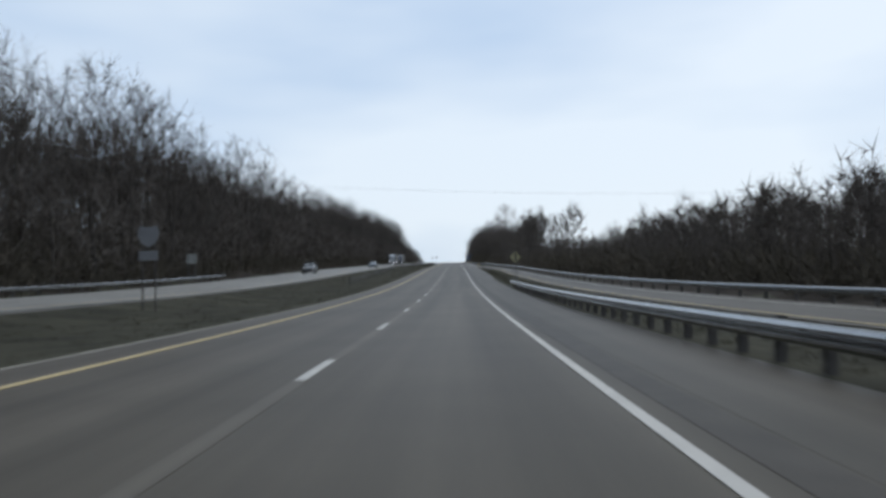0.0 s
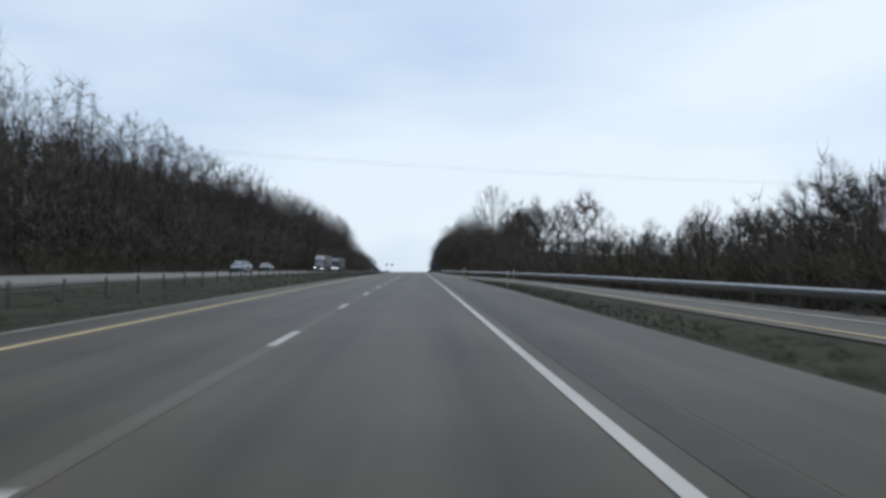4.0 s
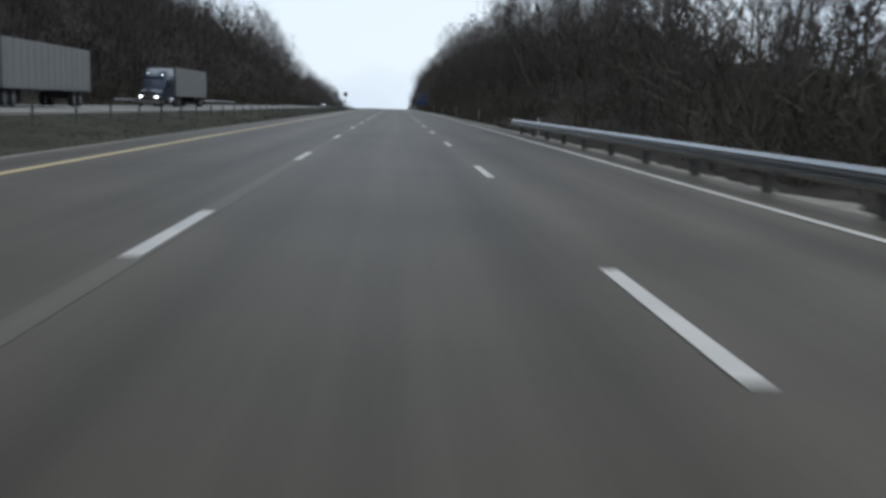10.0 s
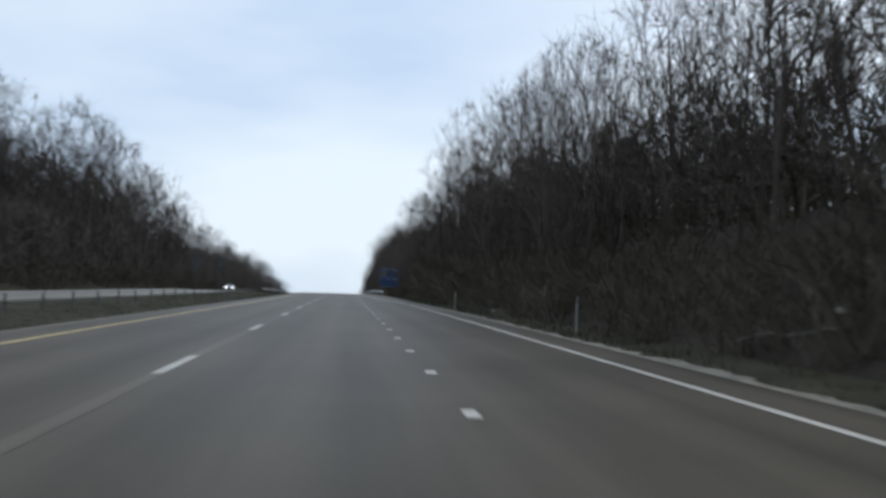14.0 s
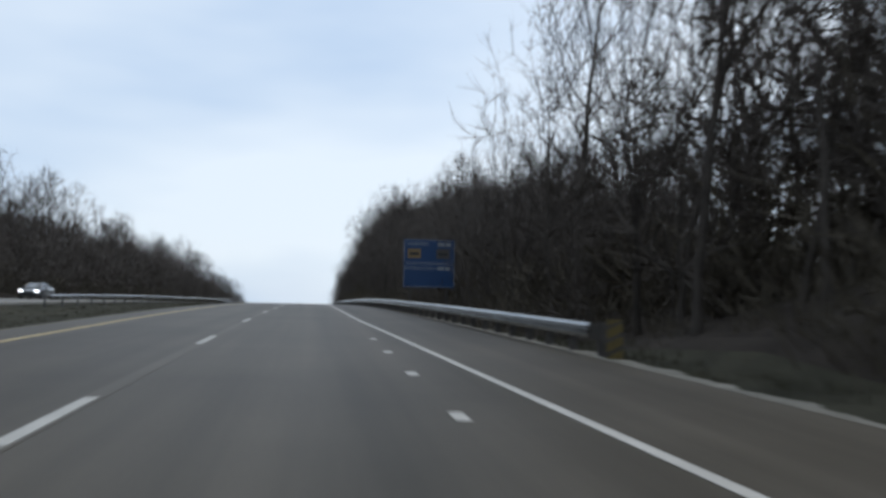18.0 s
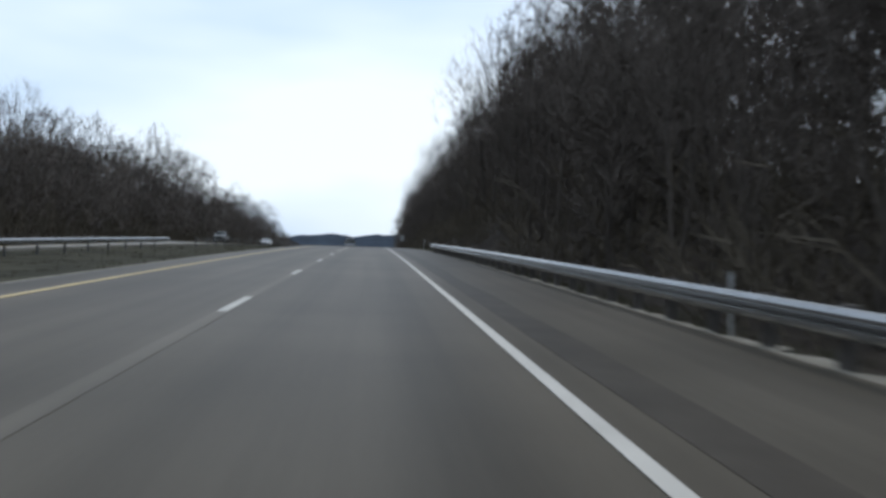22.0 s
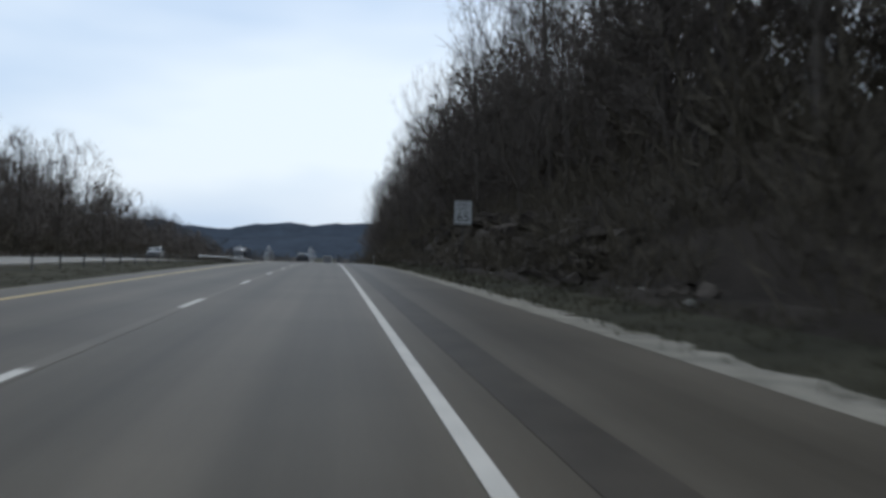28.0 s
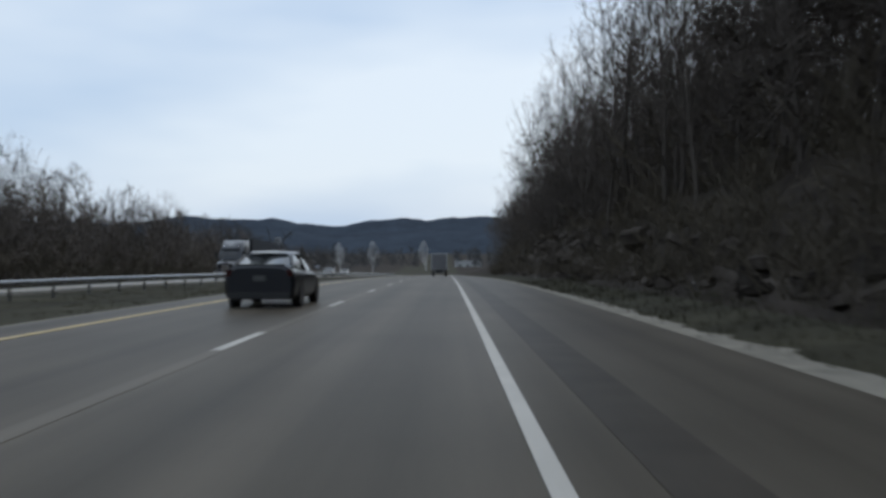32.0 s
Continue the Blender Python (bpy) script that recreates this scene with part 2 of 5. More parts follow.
def paved_right(y):
    return float(np.interp(y, (-60, 90, 105, 125, 205, 222, 280, 480, 540, 570, 600, 720, 760, 1400), (6.45, 6.45, 6.4, 6.75, 6.95, 7.1, 8.1, 8.1, 7.6, 7.2, 6.75, 6.75, 6.9, 6.9)))


def far_rise(y):
    """How far the opposite roadway lies above ours."""
    return float(np.interp(y, (-100, 300, 400, 900, 1400), (0.3, 0.3, 0.0, -0.1, -0.1)))


Y_CUT = (-300, 240, 300, 352, 385, 535, 565, 700, 735, 800, 1000, 1250, 1600)
# right of the road: distance from the road's edge and height over the road, for each of the y above
OFFSET = (0, 2, 5, 10, 22, 60, 300)
RISE = ((-0.3, -0.4, -0.8, -2.0, -2.0, -2.0, -2),
        (-0.3, -0.4, -0.8, -2.0, -2.0, -2.0, -2),
        (-0.15, -0.6, -1.4, -2.0, -2.0, -2.0, -2),
        (-0.12, -0.4, -0.8, -0.5, 1.0, 0.5, -1),
        (-0.10, 0.1, 1.6, 4.0, 6.0, 5.0, 2),
        (-0.10, 0.1, 2.0, 4.2, 6.5, 6.0, 2),
        (-0.15, -0.5, -1.0, 0.0, 1.5, 2.0, 1),
        (-0.15, -0.5, -0.8, 1.0, 4.0, 4.0, 1),
        (-0.12, 0.1, 0.9, 5.0, 8.0, 7.0, 3),
        (-0.12, 0.1, 0.5, 4.8, 9.0, 8.0, 3),
        (-0.12, 0.1, 0.4, 4.8, 9.0, 8.0, 3),
        (-0.12, 0.0, 1.0, 3.0, 6.0, 8.0, 8),
        (-0.12, 0.0, 0.0, 0.0, 0.0, 0.0, 0))
RISE = np.array(RISE)


def land(x, y):
    """Height of the ground, arrays allowed."""
    x, y = np.broadcast_arrays(np.asarray(x, float), np.asarray(y, float))
    base = road_z(y)
    pr = np.interp(y, (-60, 0, 125, 187, 228, 255, 282, 480, 540, 570, 600, 1400), (21.5, 18.6, 14.8, 13.4, 11.8, 9.7, 8.3, 8.3, 7.9, 7.5, 7.0, 7.1))
    off = x - pr
    col = np.stack([np.interp(y, Y_CUT, RISE[:, k]) for k in range(len(OFFSET))], -1)
    k = np.clip(np.searchsorted(OFFSET, off, side="right") - 1, 0, len(OFFSET) - 2)
    o = np.array(OFFSET)
    f = np.clip((off - o[k]) / (o[k + 1] - o[k]), 0, 1)
    right = np.take_along_axis(col, k[..., None], -1)[..., 0] * (1 - f) + np.take_along_axis(col, k[..., None] + 1, -1)[..., 0] * f
    # grass between the highway and the ramp
    between = (y < 262) & (off < 0) & (x > np.interp(y, (-60, 90, 105, 125, 205, 222, 280), (6.4, 6.4, 6.35, 6.7, 6.9, 7.05, 8.0)))
    gap = np.clip(np.minimum(x - 6.6, np.interp(y, (-60, 0, 120, 187, 262), (13.2, 12.1, 10.1, 9.7, 4.6)) - x) / 1.6, 0, 1)
    right = np.where(off < 0, -0.12, right)
    right = np.where(between, -0.05 - 0.1 * gap * np.interp(y, (0, 200, 250), (1, 1, 0)), right)
    hill = np.interp(y, (-300, 620, 720, 950, 1080, 1600), (1.0, 1.0, 0.55, 0.35, -0.15, 0.0))
    fr = np.interp(y, (-100, 300, 400, 900, 1400), (0.3, 0.3, 0.0, -0.1, -0.1))
    dip = np.interp(y, (-300, 500, 620, 1400), (0.38, 0.3, 0.2, 0.2))
    left = np.interp(-x, (4.9, 5.4), (-0.12, -0.06))
    u = np.clip((-x - 5.2) / 9.6, 0, 1)
    left = np.where(x < -5.2, -0.06 + fr * u - dip * np.sin(np.pi * u), left)
    left = np.where(x < -14.8, fr - 0.12, left)
    v = np.interp(-x, (26.6, 29, 33, 45, 75, 150, 400), (-0.1, -0.35, 0.6, 3.5, 5.0, 5.0, 3.0))
    left = np.where(x < -26.6, fr + np.where(v > 0, v * hill, v), left)
    dz = np.where(x < 0, left, right)
    # far off the land levels out into the valley
    calm = np.interp(np.abs(x), (150, 420), (0, 1)) * np.interp(y, (900, 1500), (0.3, 1))
    z = (base + dz) * (1 - calm) + calm * -12
    return np.where(y > 1500, np.minimum(z, base - 0.1), z)


# ---- the ground ----
gx = np.concatenate([[-4600, -2500, -1400, -900, -600, -420], np.arange(-300, -80, 20), np.arange(-80, -30, 4), np.arange(-30, -26, 1.0), [-26.2, -24, -20, -16, -15.2],
                     np.arange(-14.4, -5.0, 0.9), [-4.8, 0, 4, 5.6], np.arange(6.0, 16, 0.6), np.arange(16, 40, 2), np.arange(40, 80, 6), np.arange(80, 300, 20), [420, 600, 900, 1400, 2500, 4600]])
gy = np.concatenate([[-2500, -900, -500, -300, -200, -140], np.arange(-100, 1120, 5.0), np.arange(1120, 1500, 15), [1520, 1560, 1620, 1700, 1800, 2000, 2300, 2700, 3200, 3800, 4900]])
GX, GY = np.meshgrid(gx, gy)
GZ = land(GX, GY)
rough_land = np.interp(np.abs(GX + 3), (8, 30), (0.02, 0.35)) * np.interp(np.abs(GX), (100, 500), (1, 0))
GZ = GZ + rough_land * np.random.RandomState(3).normal(0, 1, GZ.shape) * ((GX > np.interp(GY, (-60, 0, 125, 187, 228, 255, 282), (23.5, 20.5, 17, 15.5, 14, 12, 9.6))) | (GX < -29))
ni, nj = GX.shape
ii, jj = np.meshgrid(np.arange(ni - 1), np.arange(nj - 1), indexing="ij")
F = np.stack([ii * nj + jj, ii * nj + jj + 1, (ii + 1) * nj + jj + 1, (ii + 1) * nj + jj], -1).reshape(-1, 4)
cx = (GX[:-1, :-1] + GX[1:, 1:]).ravel() / 2
cy = (GY[:-1, :-1] + GY[1:, 1:]).ravel() / 2
verge = np.interp(cy, (-60, 0, 125, 228, 282, 380, 540, 600, 735, 1000), (24, 21, 17, 14, 10, 10.2, 10.5, 8.5, 9.8, 9.8))
woods_floor = (cx > verge) | (cx < -30)
tagged(new("ground", mesh("ground", np.stack([GX, GY, GZ], -1).reshape(-1, 3), F, (GRASS, LITTER), woods_floor.astype(int), smooth=True)),
                "dull winter grass verges and brown leaf litter under bare woods", "ground", kind="structure")

# ---- roads ----
strip("road", -4.9, paved_right, -120, 1398, 0.0, ASPHALT, label="worn grey asphalt highway with two lanes and shoulders", category="road")
strip("road_opposite", -26.4, -15.0, -120, 1398, far_rise, PALE_ROAD, label="pale concrete carriageway for the opposite traffic", category="road")
strip("slip_road", lambda y: ramp_left(y) - 0.5 - np.interp(y, (187, 240), (0, 0.4)), ramp_right, -120, 281, -0.015, SHOULDER, skirt=0.1, label="grey asphalt entry ramp that joins the highway", category="road")
strip("shoulder_edge_left", -5.25, -4.85, -100, 1390, -0.03, GRAVEL, wear=0.0, label="thin gravel edge beside the inner shoulder", category="gravel")
strip("gravel_edge_right", lambda y: paved_right(y) - 0.05, lambda y: paved_right(y) + float(np.interp(y, (280, 300, 560, 600, 715, 740, 900, 1000), (0.3, 0.5, 0.4, 0.25, 0.25, 0.75, 0.95, 0.6))), 282, 1390, -0.02, GRAVEL, step=0.5, wear=0.13,
      label="pale gravel strip along the shoulder's edge", category="gravel")
for y0, y1 in ((-100, 215), (600, 1390)):
    strip("shoulder", 4.5, lambda y: paved_right(y) - 0.04, y0, y1, 0.002, SHOULDER, skirt=0.002, label="pale dusty asphalt of the shoulder", category="road strip")
for y0, y1 in ((-100, 272), (575, 1390)):
    strip("sealed_strip", lambda y: float(np.interp(y, (0, 200, 800, 950), (4.0, 3.96, 4.15, 4.22))), lambda y: float(np.interp(y, (0, 200, 800, 950), (4.44, 4.40, 4.68, 4.78))), y0, y1, 0.0045, SEAL, skirt=0.004, wear=0.03, label="dark sealed rumble strip on the shoulder", category="road strip")
strip("pavement_joint", -0.10, 0.12, -100, 1390, 0.004, JOINT, skirt=0.003, label="pale worn joint between the lanes", category="road joint")

# ---- road markings ----
markings = tagged(new("road_markings"), "white and yellow painted lane lines, worn", "road marking", kind="structure")


def painted(name, left, right, y0, y1, mat, dz=0.009, step=4.0):
    ob = strip(name, left, right, y0, y1, dz, mat, step=step, skirt=0.004)
    ob.parent = markings
    del ob["kind"]
    return ob


painted("yellow_line", -3.74, -3.58, -100, 1390, YELLOW_PAINT)
painted("edge_line", 3.59, 3.73, -100, 282, WHITE_PAINT)
painted("edge_line", lambda y: edge_line(y) - 0.07, lambda y: edge_line(y) + 0.07, 262, 588, WHITE_PAINT)
painted("edge_line", 3.59, 3.73, 588, 1390, WHITE_PAINT)
painted("gore_line", lambda y: ramp_left(y) - 0.09, lambda y: ramp_left(y) + 0.12, 218, 282, WHITE_PAINT, dz=0.013)
painted("ramp_line", lambda y: ramp_left(y) - 0.07, lambda y: ramp_left(y) + 0.07, -100, 218, YELLOW_PAINT, dz=0.006)
painted("ramp_line", lambda y: ramp_right(y) - 1.6, lambda y: ramp_right(y) - 1.46, -100, 262, WHITE_PAINT, dz=0.006)
for x0 in (-16.3, -23.7):
    ob = strip("edge_line", x0 - 0.07, x0 + 0.07, -100, 1390, lambda y: far_rise(y) + 0.008, YELLOW_PAINT if x0 > -20 else WHITE_PAINT, skirt=0.004)
    ob.parent = markings
DASH = mesh("dash", [(-0.075, -1.52, 0), (0.075, -1.52, 0), (0.07, 1.52, 0), (-0.075, 1.5, 0), (-0.075, -1.52, -0.005), (0.075, -1.52, -0.005), (0.07, 1.52, -0.005), (-0.075, 1.5, -0.005)],
            [(0, 1, 2, 3), (0, 4, 5, 1), (1, 5, 6, 2), (2, 6, 7, 3), (3, 7, 4, 0)], WHITE_PAINT)
DOT = mesh("dot", [(-0.075, -0.3, 0), (0.075, -0.3, 0), (0.075, 0.3, 0), (-0.075, 0.3, 0), (-0.075, -0.3, -0.005), (0.075, -0.3, -0.005), (0.075, 0.3, -0.005), (-0.075, 0.3, -0.005)],
           [(0, 1, 2, 3), (0, 4, 5, 1), (1, 5, 6, 2), (2, 6, 7, 3), (3, 7, 4, 0)], WHITE_PAINT)
for k in range(-6, 112):
    piece("dash", DASH, markings, at(13.65 + 12.19 * k, 0, 0.009))
for k in range(0, 95):
    piece("dash", DASH, markings, at(12.19 * k, -20.0, 0.009 + far_rise(12.19 * k)))
for y in np.arange(291, 392, 12.19):
    piece("dash", DASH, markings, at(y, 3.66, 0.009))
for y in np.arange(396.6, 552, 4.42):
    piece("lane_dot", DOT, markings, at(y, 3.66, 0.009))

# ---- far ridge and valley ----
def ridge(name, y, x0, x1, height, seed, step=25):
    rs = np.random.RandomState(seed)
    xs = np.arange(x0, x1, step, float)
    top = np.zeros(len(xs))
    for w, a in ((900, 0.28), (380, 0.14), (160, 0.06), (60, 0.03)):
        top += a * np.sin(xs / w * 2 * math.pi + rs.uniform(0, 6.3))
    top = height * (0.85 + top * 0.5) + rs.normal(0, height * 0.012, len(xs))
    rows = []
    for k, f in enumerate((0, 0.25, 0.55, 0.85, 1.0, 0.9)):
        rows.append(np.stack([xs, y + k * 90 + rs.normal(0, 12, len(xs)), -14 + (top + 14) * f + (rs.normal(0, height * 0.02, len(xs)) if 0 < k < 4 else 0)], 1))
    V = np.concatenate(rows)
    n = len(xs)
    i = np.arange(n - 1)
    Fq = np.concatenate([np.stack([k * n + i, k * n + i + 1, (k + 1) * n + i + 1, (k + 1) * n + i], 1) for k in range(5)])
    return tagged(new(name, mesh(name, V, Fq, RIDGE, smooth=True)), "long wooded ridge far across the valley, coloured blue-grey for haze", "hills", kind="structure")


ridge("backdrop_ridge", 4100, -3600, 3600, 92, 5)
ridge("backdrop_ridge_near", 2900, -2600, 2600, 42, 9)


# ---- trees ----
def limb(rs, out, p, d, length, r0, r1, segs, level, wander=0.16, lift=0.1):
    """Adds the pieces of one bent branch to out and returns the points along it."""
    pts = [(p, d)]
    for k in range(segs):
        d = d + rs.normal(0, wander, 3) + np.array((0, 0, lift))
        d /= np.linalg.norm(d)
        q = p + d * length / segs
        out.append((p, q, r0 + (r1 - r0) * k / segs, r0 + (r1 - r0) * (k + 1) / segs, level))
        p = q
        pts.append((p, d))
    return pts


def side_way(rs, d, spread):
    a = np.cross(d, rs.normal(0, 1, 3))
    a /= np.linalg.norm(a)
    w = d * math.cos(spread) + a * math.sin(spread)
    return w / np.linalg.norm(w)


def grow(seed, height=17.0, base=0.35, reach=0.28, widest=0.55, nodes=150, twigs=4, twig_w=0.03, twig_l=1.0, girth=0.0095, climb=0.45, solid=0.035, thin=0.012, lead=0.6):
    """A bare broadleaved tree whose branches fan out to fill a rounded crown: (verts, faces) of its wood and of its twigs.
    base: where the crown begins; reach: its half width; widest: where it is widest; lead: how far up the trunk goes on as one stem (all as shares)."""
    rs = np.random.RandomState(seed)
    z0 = base * height
    # the trunk, slightly bent
    pos, par, length = [np.zeros(3)], [-1], [0.0]
    d = np.array((rs.normal(0, 0.04), rs.normal(0, 0.04), 1.0))
    top = z0 + lead * (height - z0) * 0.8
    steps = 7
    for k in range(steps):
        d = d + np.array((rs.normal(0, 0.07), rs.normal(0, 0.07), 0.12))
        d /= np.linalg.norm(d)
        pos.append(pos[-1] + d * top / steps)
        par.append(k)
        length.append(length[-1] + top / steps)
    trunk = len(pos)
    # where the branch ends lie: lobes of a rounded crown, more of them near its skin
    u = rs.rand(nodes) ** 0.8
    low, high = np.clip(u / widest, 0, 1), np.clip((1 - u) / (1 - widest), 0, 1)
    wide = reach * height * np.sqrt(np.clip(np.where(u < widest, 1 - (1 - low) ** 2, 1 - (1 - high) ** 2), 0.01, 1))
    ang = rs.rand(nodes) * 2 * math.pi
    lobes = 1 + 0.16 * np.sin(ang * 3 + rs.uniform(0, 6)) + 0.12 * np.sin(ang * 5 + u * 9 + rs.uniform(0, 6))
    rad = wide * lobes * rs.rand(nodes) ** 0.38
    mid = pos[-1][:2] * 0.8
    ends = np.stack([mid[0] + rad * np.cos(ang), mid[1] + rad * np.sin(ang), z0 + u * (height - z0) * (1 - 0.10 * (rad / (wide + 0.01)) ** 2)], 1)
    ends = ends[np.argsort(np.linalg.norm(ends - pos[trunk // 2], axis=1))]
    P = np.zeros((trunk + 2 * nodes, 3))
    P[:trunk] = pos
    L = np.zeros(len(P))
    L[:trunk] = length
    n = trunk
    for e in ends:
        gap = e - P[2:n]
        dist = np.linalg.norm(gap, axis=1) + 1e-6
        cost = dist + climb * L[2:n] + 1.6 * np.maximum(0.15 - gap[:, 2] / dist, 0) * dist
        j = int(np.argmin(cost)) + 2
        far = dist[j - 2]
        if far > 0.09 * height:
            # a long branch bows upwards on its way
            q = P[j] * 0.5 + e * 0.5 + rs.normal(0, 0.05, 3) * far + np.array((0, 0, -0.07 * far))
            P[n], L[n] = q, L[j] + 0.5 * far
            par.append(j)
            j, n, far = n, n + 1, far * 0.5
        P[n], L[n] = e, L[j] + far
        par.append(j)
        n += 1
    par = np.array(par)
    flow = np.zeros(n)
    kids = np.zeros(n, int)
    np.add.at(kids, par[1:], 1)
    order = np.argsort(-L[:n], kind="stable")
    for j in order:
        if kids[j] == 0:
            flow[j] = 1.0
        if par[j] >= 0:
            flow[par[j]] += flow[j]
    r = thin * flow ** 0.42
    r *= 1 + (height * girth / r[0] - 1) * np.clip((flow / flow[0] - 0.04) / 0.5, 0, 1)
    V, Fc = [], []
    for j in range(1, n):
        p, q = P[par[j]], P[j]
        r0, r1 = min(r[par[j]], r[j] * 1.6), r[j]
        if par[j] == 0:
            r0 *= 1.5
        m = 6 if j < trunk else 4 if r1 > solid * 2 else 3 if r1 > solid else 2
        w = (q - p) / np.linalg.norm(q - p)
        a = np.cross(w, rs.normal(0, 1, 3) if m == 2 else (0.3, 0.9, 0.1))
        a /= np.linalg.norm(a)
        c = np.cross(w, a)
        b = len(V)
        if m == 2:
            V += [p - a * r0, p + a * r0, q + a * r1, q - a * r1]
            Fc += [(b, b + 1, b + 2), (b, b + 2, b + 3)]
            continue
        for o, rr in ((p, r0), (q, r1)):
            V += [o + rr * (a * math.cos(k * 2 * math.pi / m) + c * math.sin(k * 2 * math.pi / m)) for k in range(m)]
        for k in range(m):
            e = (k + 1) % m
            Fc += [(b + k, b + e, b + m + e), (b + k, b + m + e, b + m + k)]
    TV, TF = [], []
    for j in range(trunk, n):
        w = P[j] - P[par[j]]
        w /= np.linalg.norm(w)
        for k in range(twigs):
            t = side_way(rs, w, rs.uniform(0.25, 1.25)) + np.array((0, 0, 0.06))
            ln = twig_l * rs.uniform(0.5, 1.25)
            q = P[j] - (P[j] - P[par[j]]) * rs.uniform(0, 0.8) * (k > 1)
            a = np.cross(t, rs.normal(0, 1, 3))
            a *= twig_w / 2 / np.linalg.norm(a)
            b = len(TV)
            TV += [q - a, q + a, q + t * ln]
            TF.append((b, b + 1, b + 2))
    return np.array(V), np.array(Fc), np.array(TV), np.array(TF)


def clump(seed, stems=24, height=2.8, width=0.024):
    """A bush of thin bare stems that fork twice."""
    rs = np.random.RandomState(seed)
    V, Fc = [], []

    def blade(p, q, w):
        a = np.cross(q - p, rs.normal(0, 1, 3))
        a *= w / np.linalg.norm(a)
        b = len(V)
        V.extend([p - a, p + a, q])
        Fc.append((b, b + 1, b + 2))

    for _ in range(stems):
        p = np.array((rs.normal(0, 0.75), rs.normal(0, 0.75), -0.15))
        d = np.array((rs.normal(0, 0.4) + p[0] * 0.25, rs.normal(0, 0.4) + p[1] * 0.25, 1.0))
        ln = height * rs.uniform(0.4, 1.1)
        e = p + d * ln * 0.65
        blade(p, e + d * ln * 0.1, width * 1.5)
        for k in range(4):
            o = p + d * ln * rs.uniform(0.3, 0.65)
            blade(o, o + side_way(rs, d / np.linalg.norm(d), rs.uniform(0.3, 0.9)) * ln * rs.uniform(0.25, 0.5), width)
    return np.array(V), np.array(Fc)


TREES, REACH = [], []
# crown begins, half width, widest at, how far the stem goes on
SHAPES = ((0.34, 0.27, 0.50, 0.6), (0.45, 0.20, 0.55, 0.8), (0.30, 0.33, 0.66, 0.25), (0.50, 0.21, 0.50, 0.7), (0.28, 0.26, 0.45, 0.8), (0.36, 0.31, 0.70, 0.2), (0.55, 0.17, 0.55, 0.8), (0.38, 0.24, 0.60, 0.5), (0.33, 0.30, 0.62, 0.3), (0.52, 0.25, 0.60, 0.12))
for k, (b0, r0, w0, l0) in enumerate(SHAPES):
    wv, wf, tv, tf = grow(100 + k, 17.0, b0, r0, w0, nodes=190, twigs=6, twig_w=0.022, twig_l=1.0, lead=l0, girth=0.0075, climb=0.95 if l0 < 0.4 else 0.7)
    REACH.append(np.concatenate([wv[:, :2], tv[:, :2]]))
    TREES.append((17.0, mesh("trunk", wv, wf, BARK), mesh("crown", tv, tf, TWIG)))
WOOD_SHAPES = ((0.3, 0.25, 0.6), (0.45, 0.2, 0.8), (0.36, 0.28, 0.3), (0.5, 0.18, 0.8), (0.25, 0.22, 0.7), (0.4, 0.26, 0.4))
FINE_WOOD = [grow(300 + k, 17.0, b0, r0, 0.58, nodes=74, twigs=5, twig_w=0.034, twig_l=1.3, girth=0.007, climb=0.75, solid=0.05, thin=0.012, lead=l0) for k, (b0, r0, l0) in enumerate(WOOD_SHAPES)]
WOOD = [grow(330 + k, 17.0, b0, r0, 0.58, nodes=66, twigs=5, twig_w=0.046, twig_l=1.4, girth=0.007, climb=0.75, solid=0.06, thin=0.014, lead=l0) for k, (b0, r0, l0) in enumerate(WOOD_SHAPES)]
FINE_SAPLING = [grow(500 + k, 7.0, 0.10, 0.25, 0.5, nodes=28, twigs=8, twig_w=0.042, twig_l=1.1, girth=0.005, climb=0.8, thin=0.008, lead=0.7) for k in range(6)]
SAPLING = [grow(530 + k, 7.0, 0.10, 0.26, 0.5, nodes=26, twigs=8, twig_w=0.058, twig_l=1.15, girth=0.006, climb=0.8, thin=0.010, lead=0.7) for k in range(6)]
DEEP = [grow(560 + k, 17.0, 0.06, 0.26, 0.5, nodes=36, twigs=8, twig_w=0.135, twig_l=2.4, girth=0.010, solid=0.12, thin=0.02, climb=0.7, lead=0.8) for k in range(6)]
FAR = [grow(590 + k, 7.0, 0.10, 0.28, 0.5, nodes=8, twigs=4, twig_w=0.20, twig_l=1.7, girth=0.008, solid=0.2, thin=0.02, lead=0.8) for k in range(6)]
BUSH = [clump(400 + k) for k in range(6)]


def tree(x, y, height, kind, turn, lean=0.0, label="", group=""):
    h, trunk, crown = TREES[kind]
    s = height / h
    # turned so that its limbs keep clear of the carriageways
    best = None
    for k in range(12):
        a = turn + k * 0.52
        out = REACH[kind][:, 0] * math.cos(a) - REACH[kind][:, 1] * math.sin(a)
        clear = x + s * out.min() - 8.6 if x > 0 else -26.8 - (x + s * out.max())
        if best is None or clear > best[0]:
            best = (clear, a)
        if clear > 0:
            break
    turn = best[1]
    if best[0] < 0:
        x += -best[0] * 0.8 * (1 if x > 0 else -1)
    root = tagged(new("tree"), label or "bare leafless grey-brown broadleaved tree at the wood's edge", "tree", group or "trees along the highway")
    root.matrix_world = Matrix.Translation((x, y, float(land(x, y)) - 0.1)) @ Euler((lean, lean * 0.5, turn)).to_matrix().to_4x4() @ Matrix.Diagonal((s, s, s, 1))
    piece("trunk", trunk, root)
    piece("crown", crown, root)
    return root


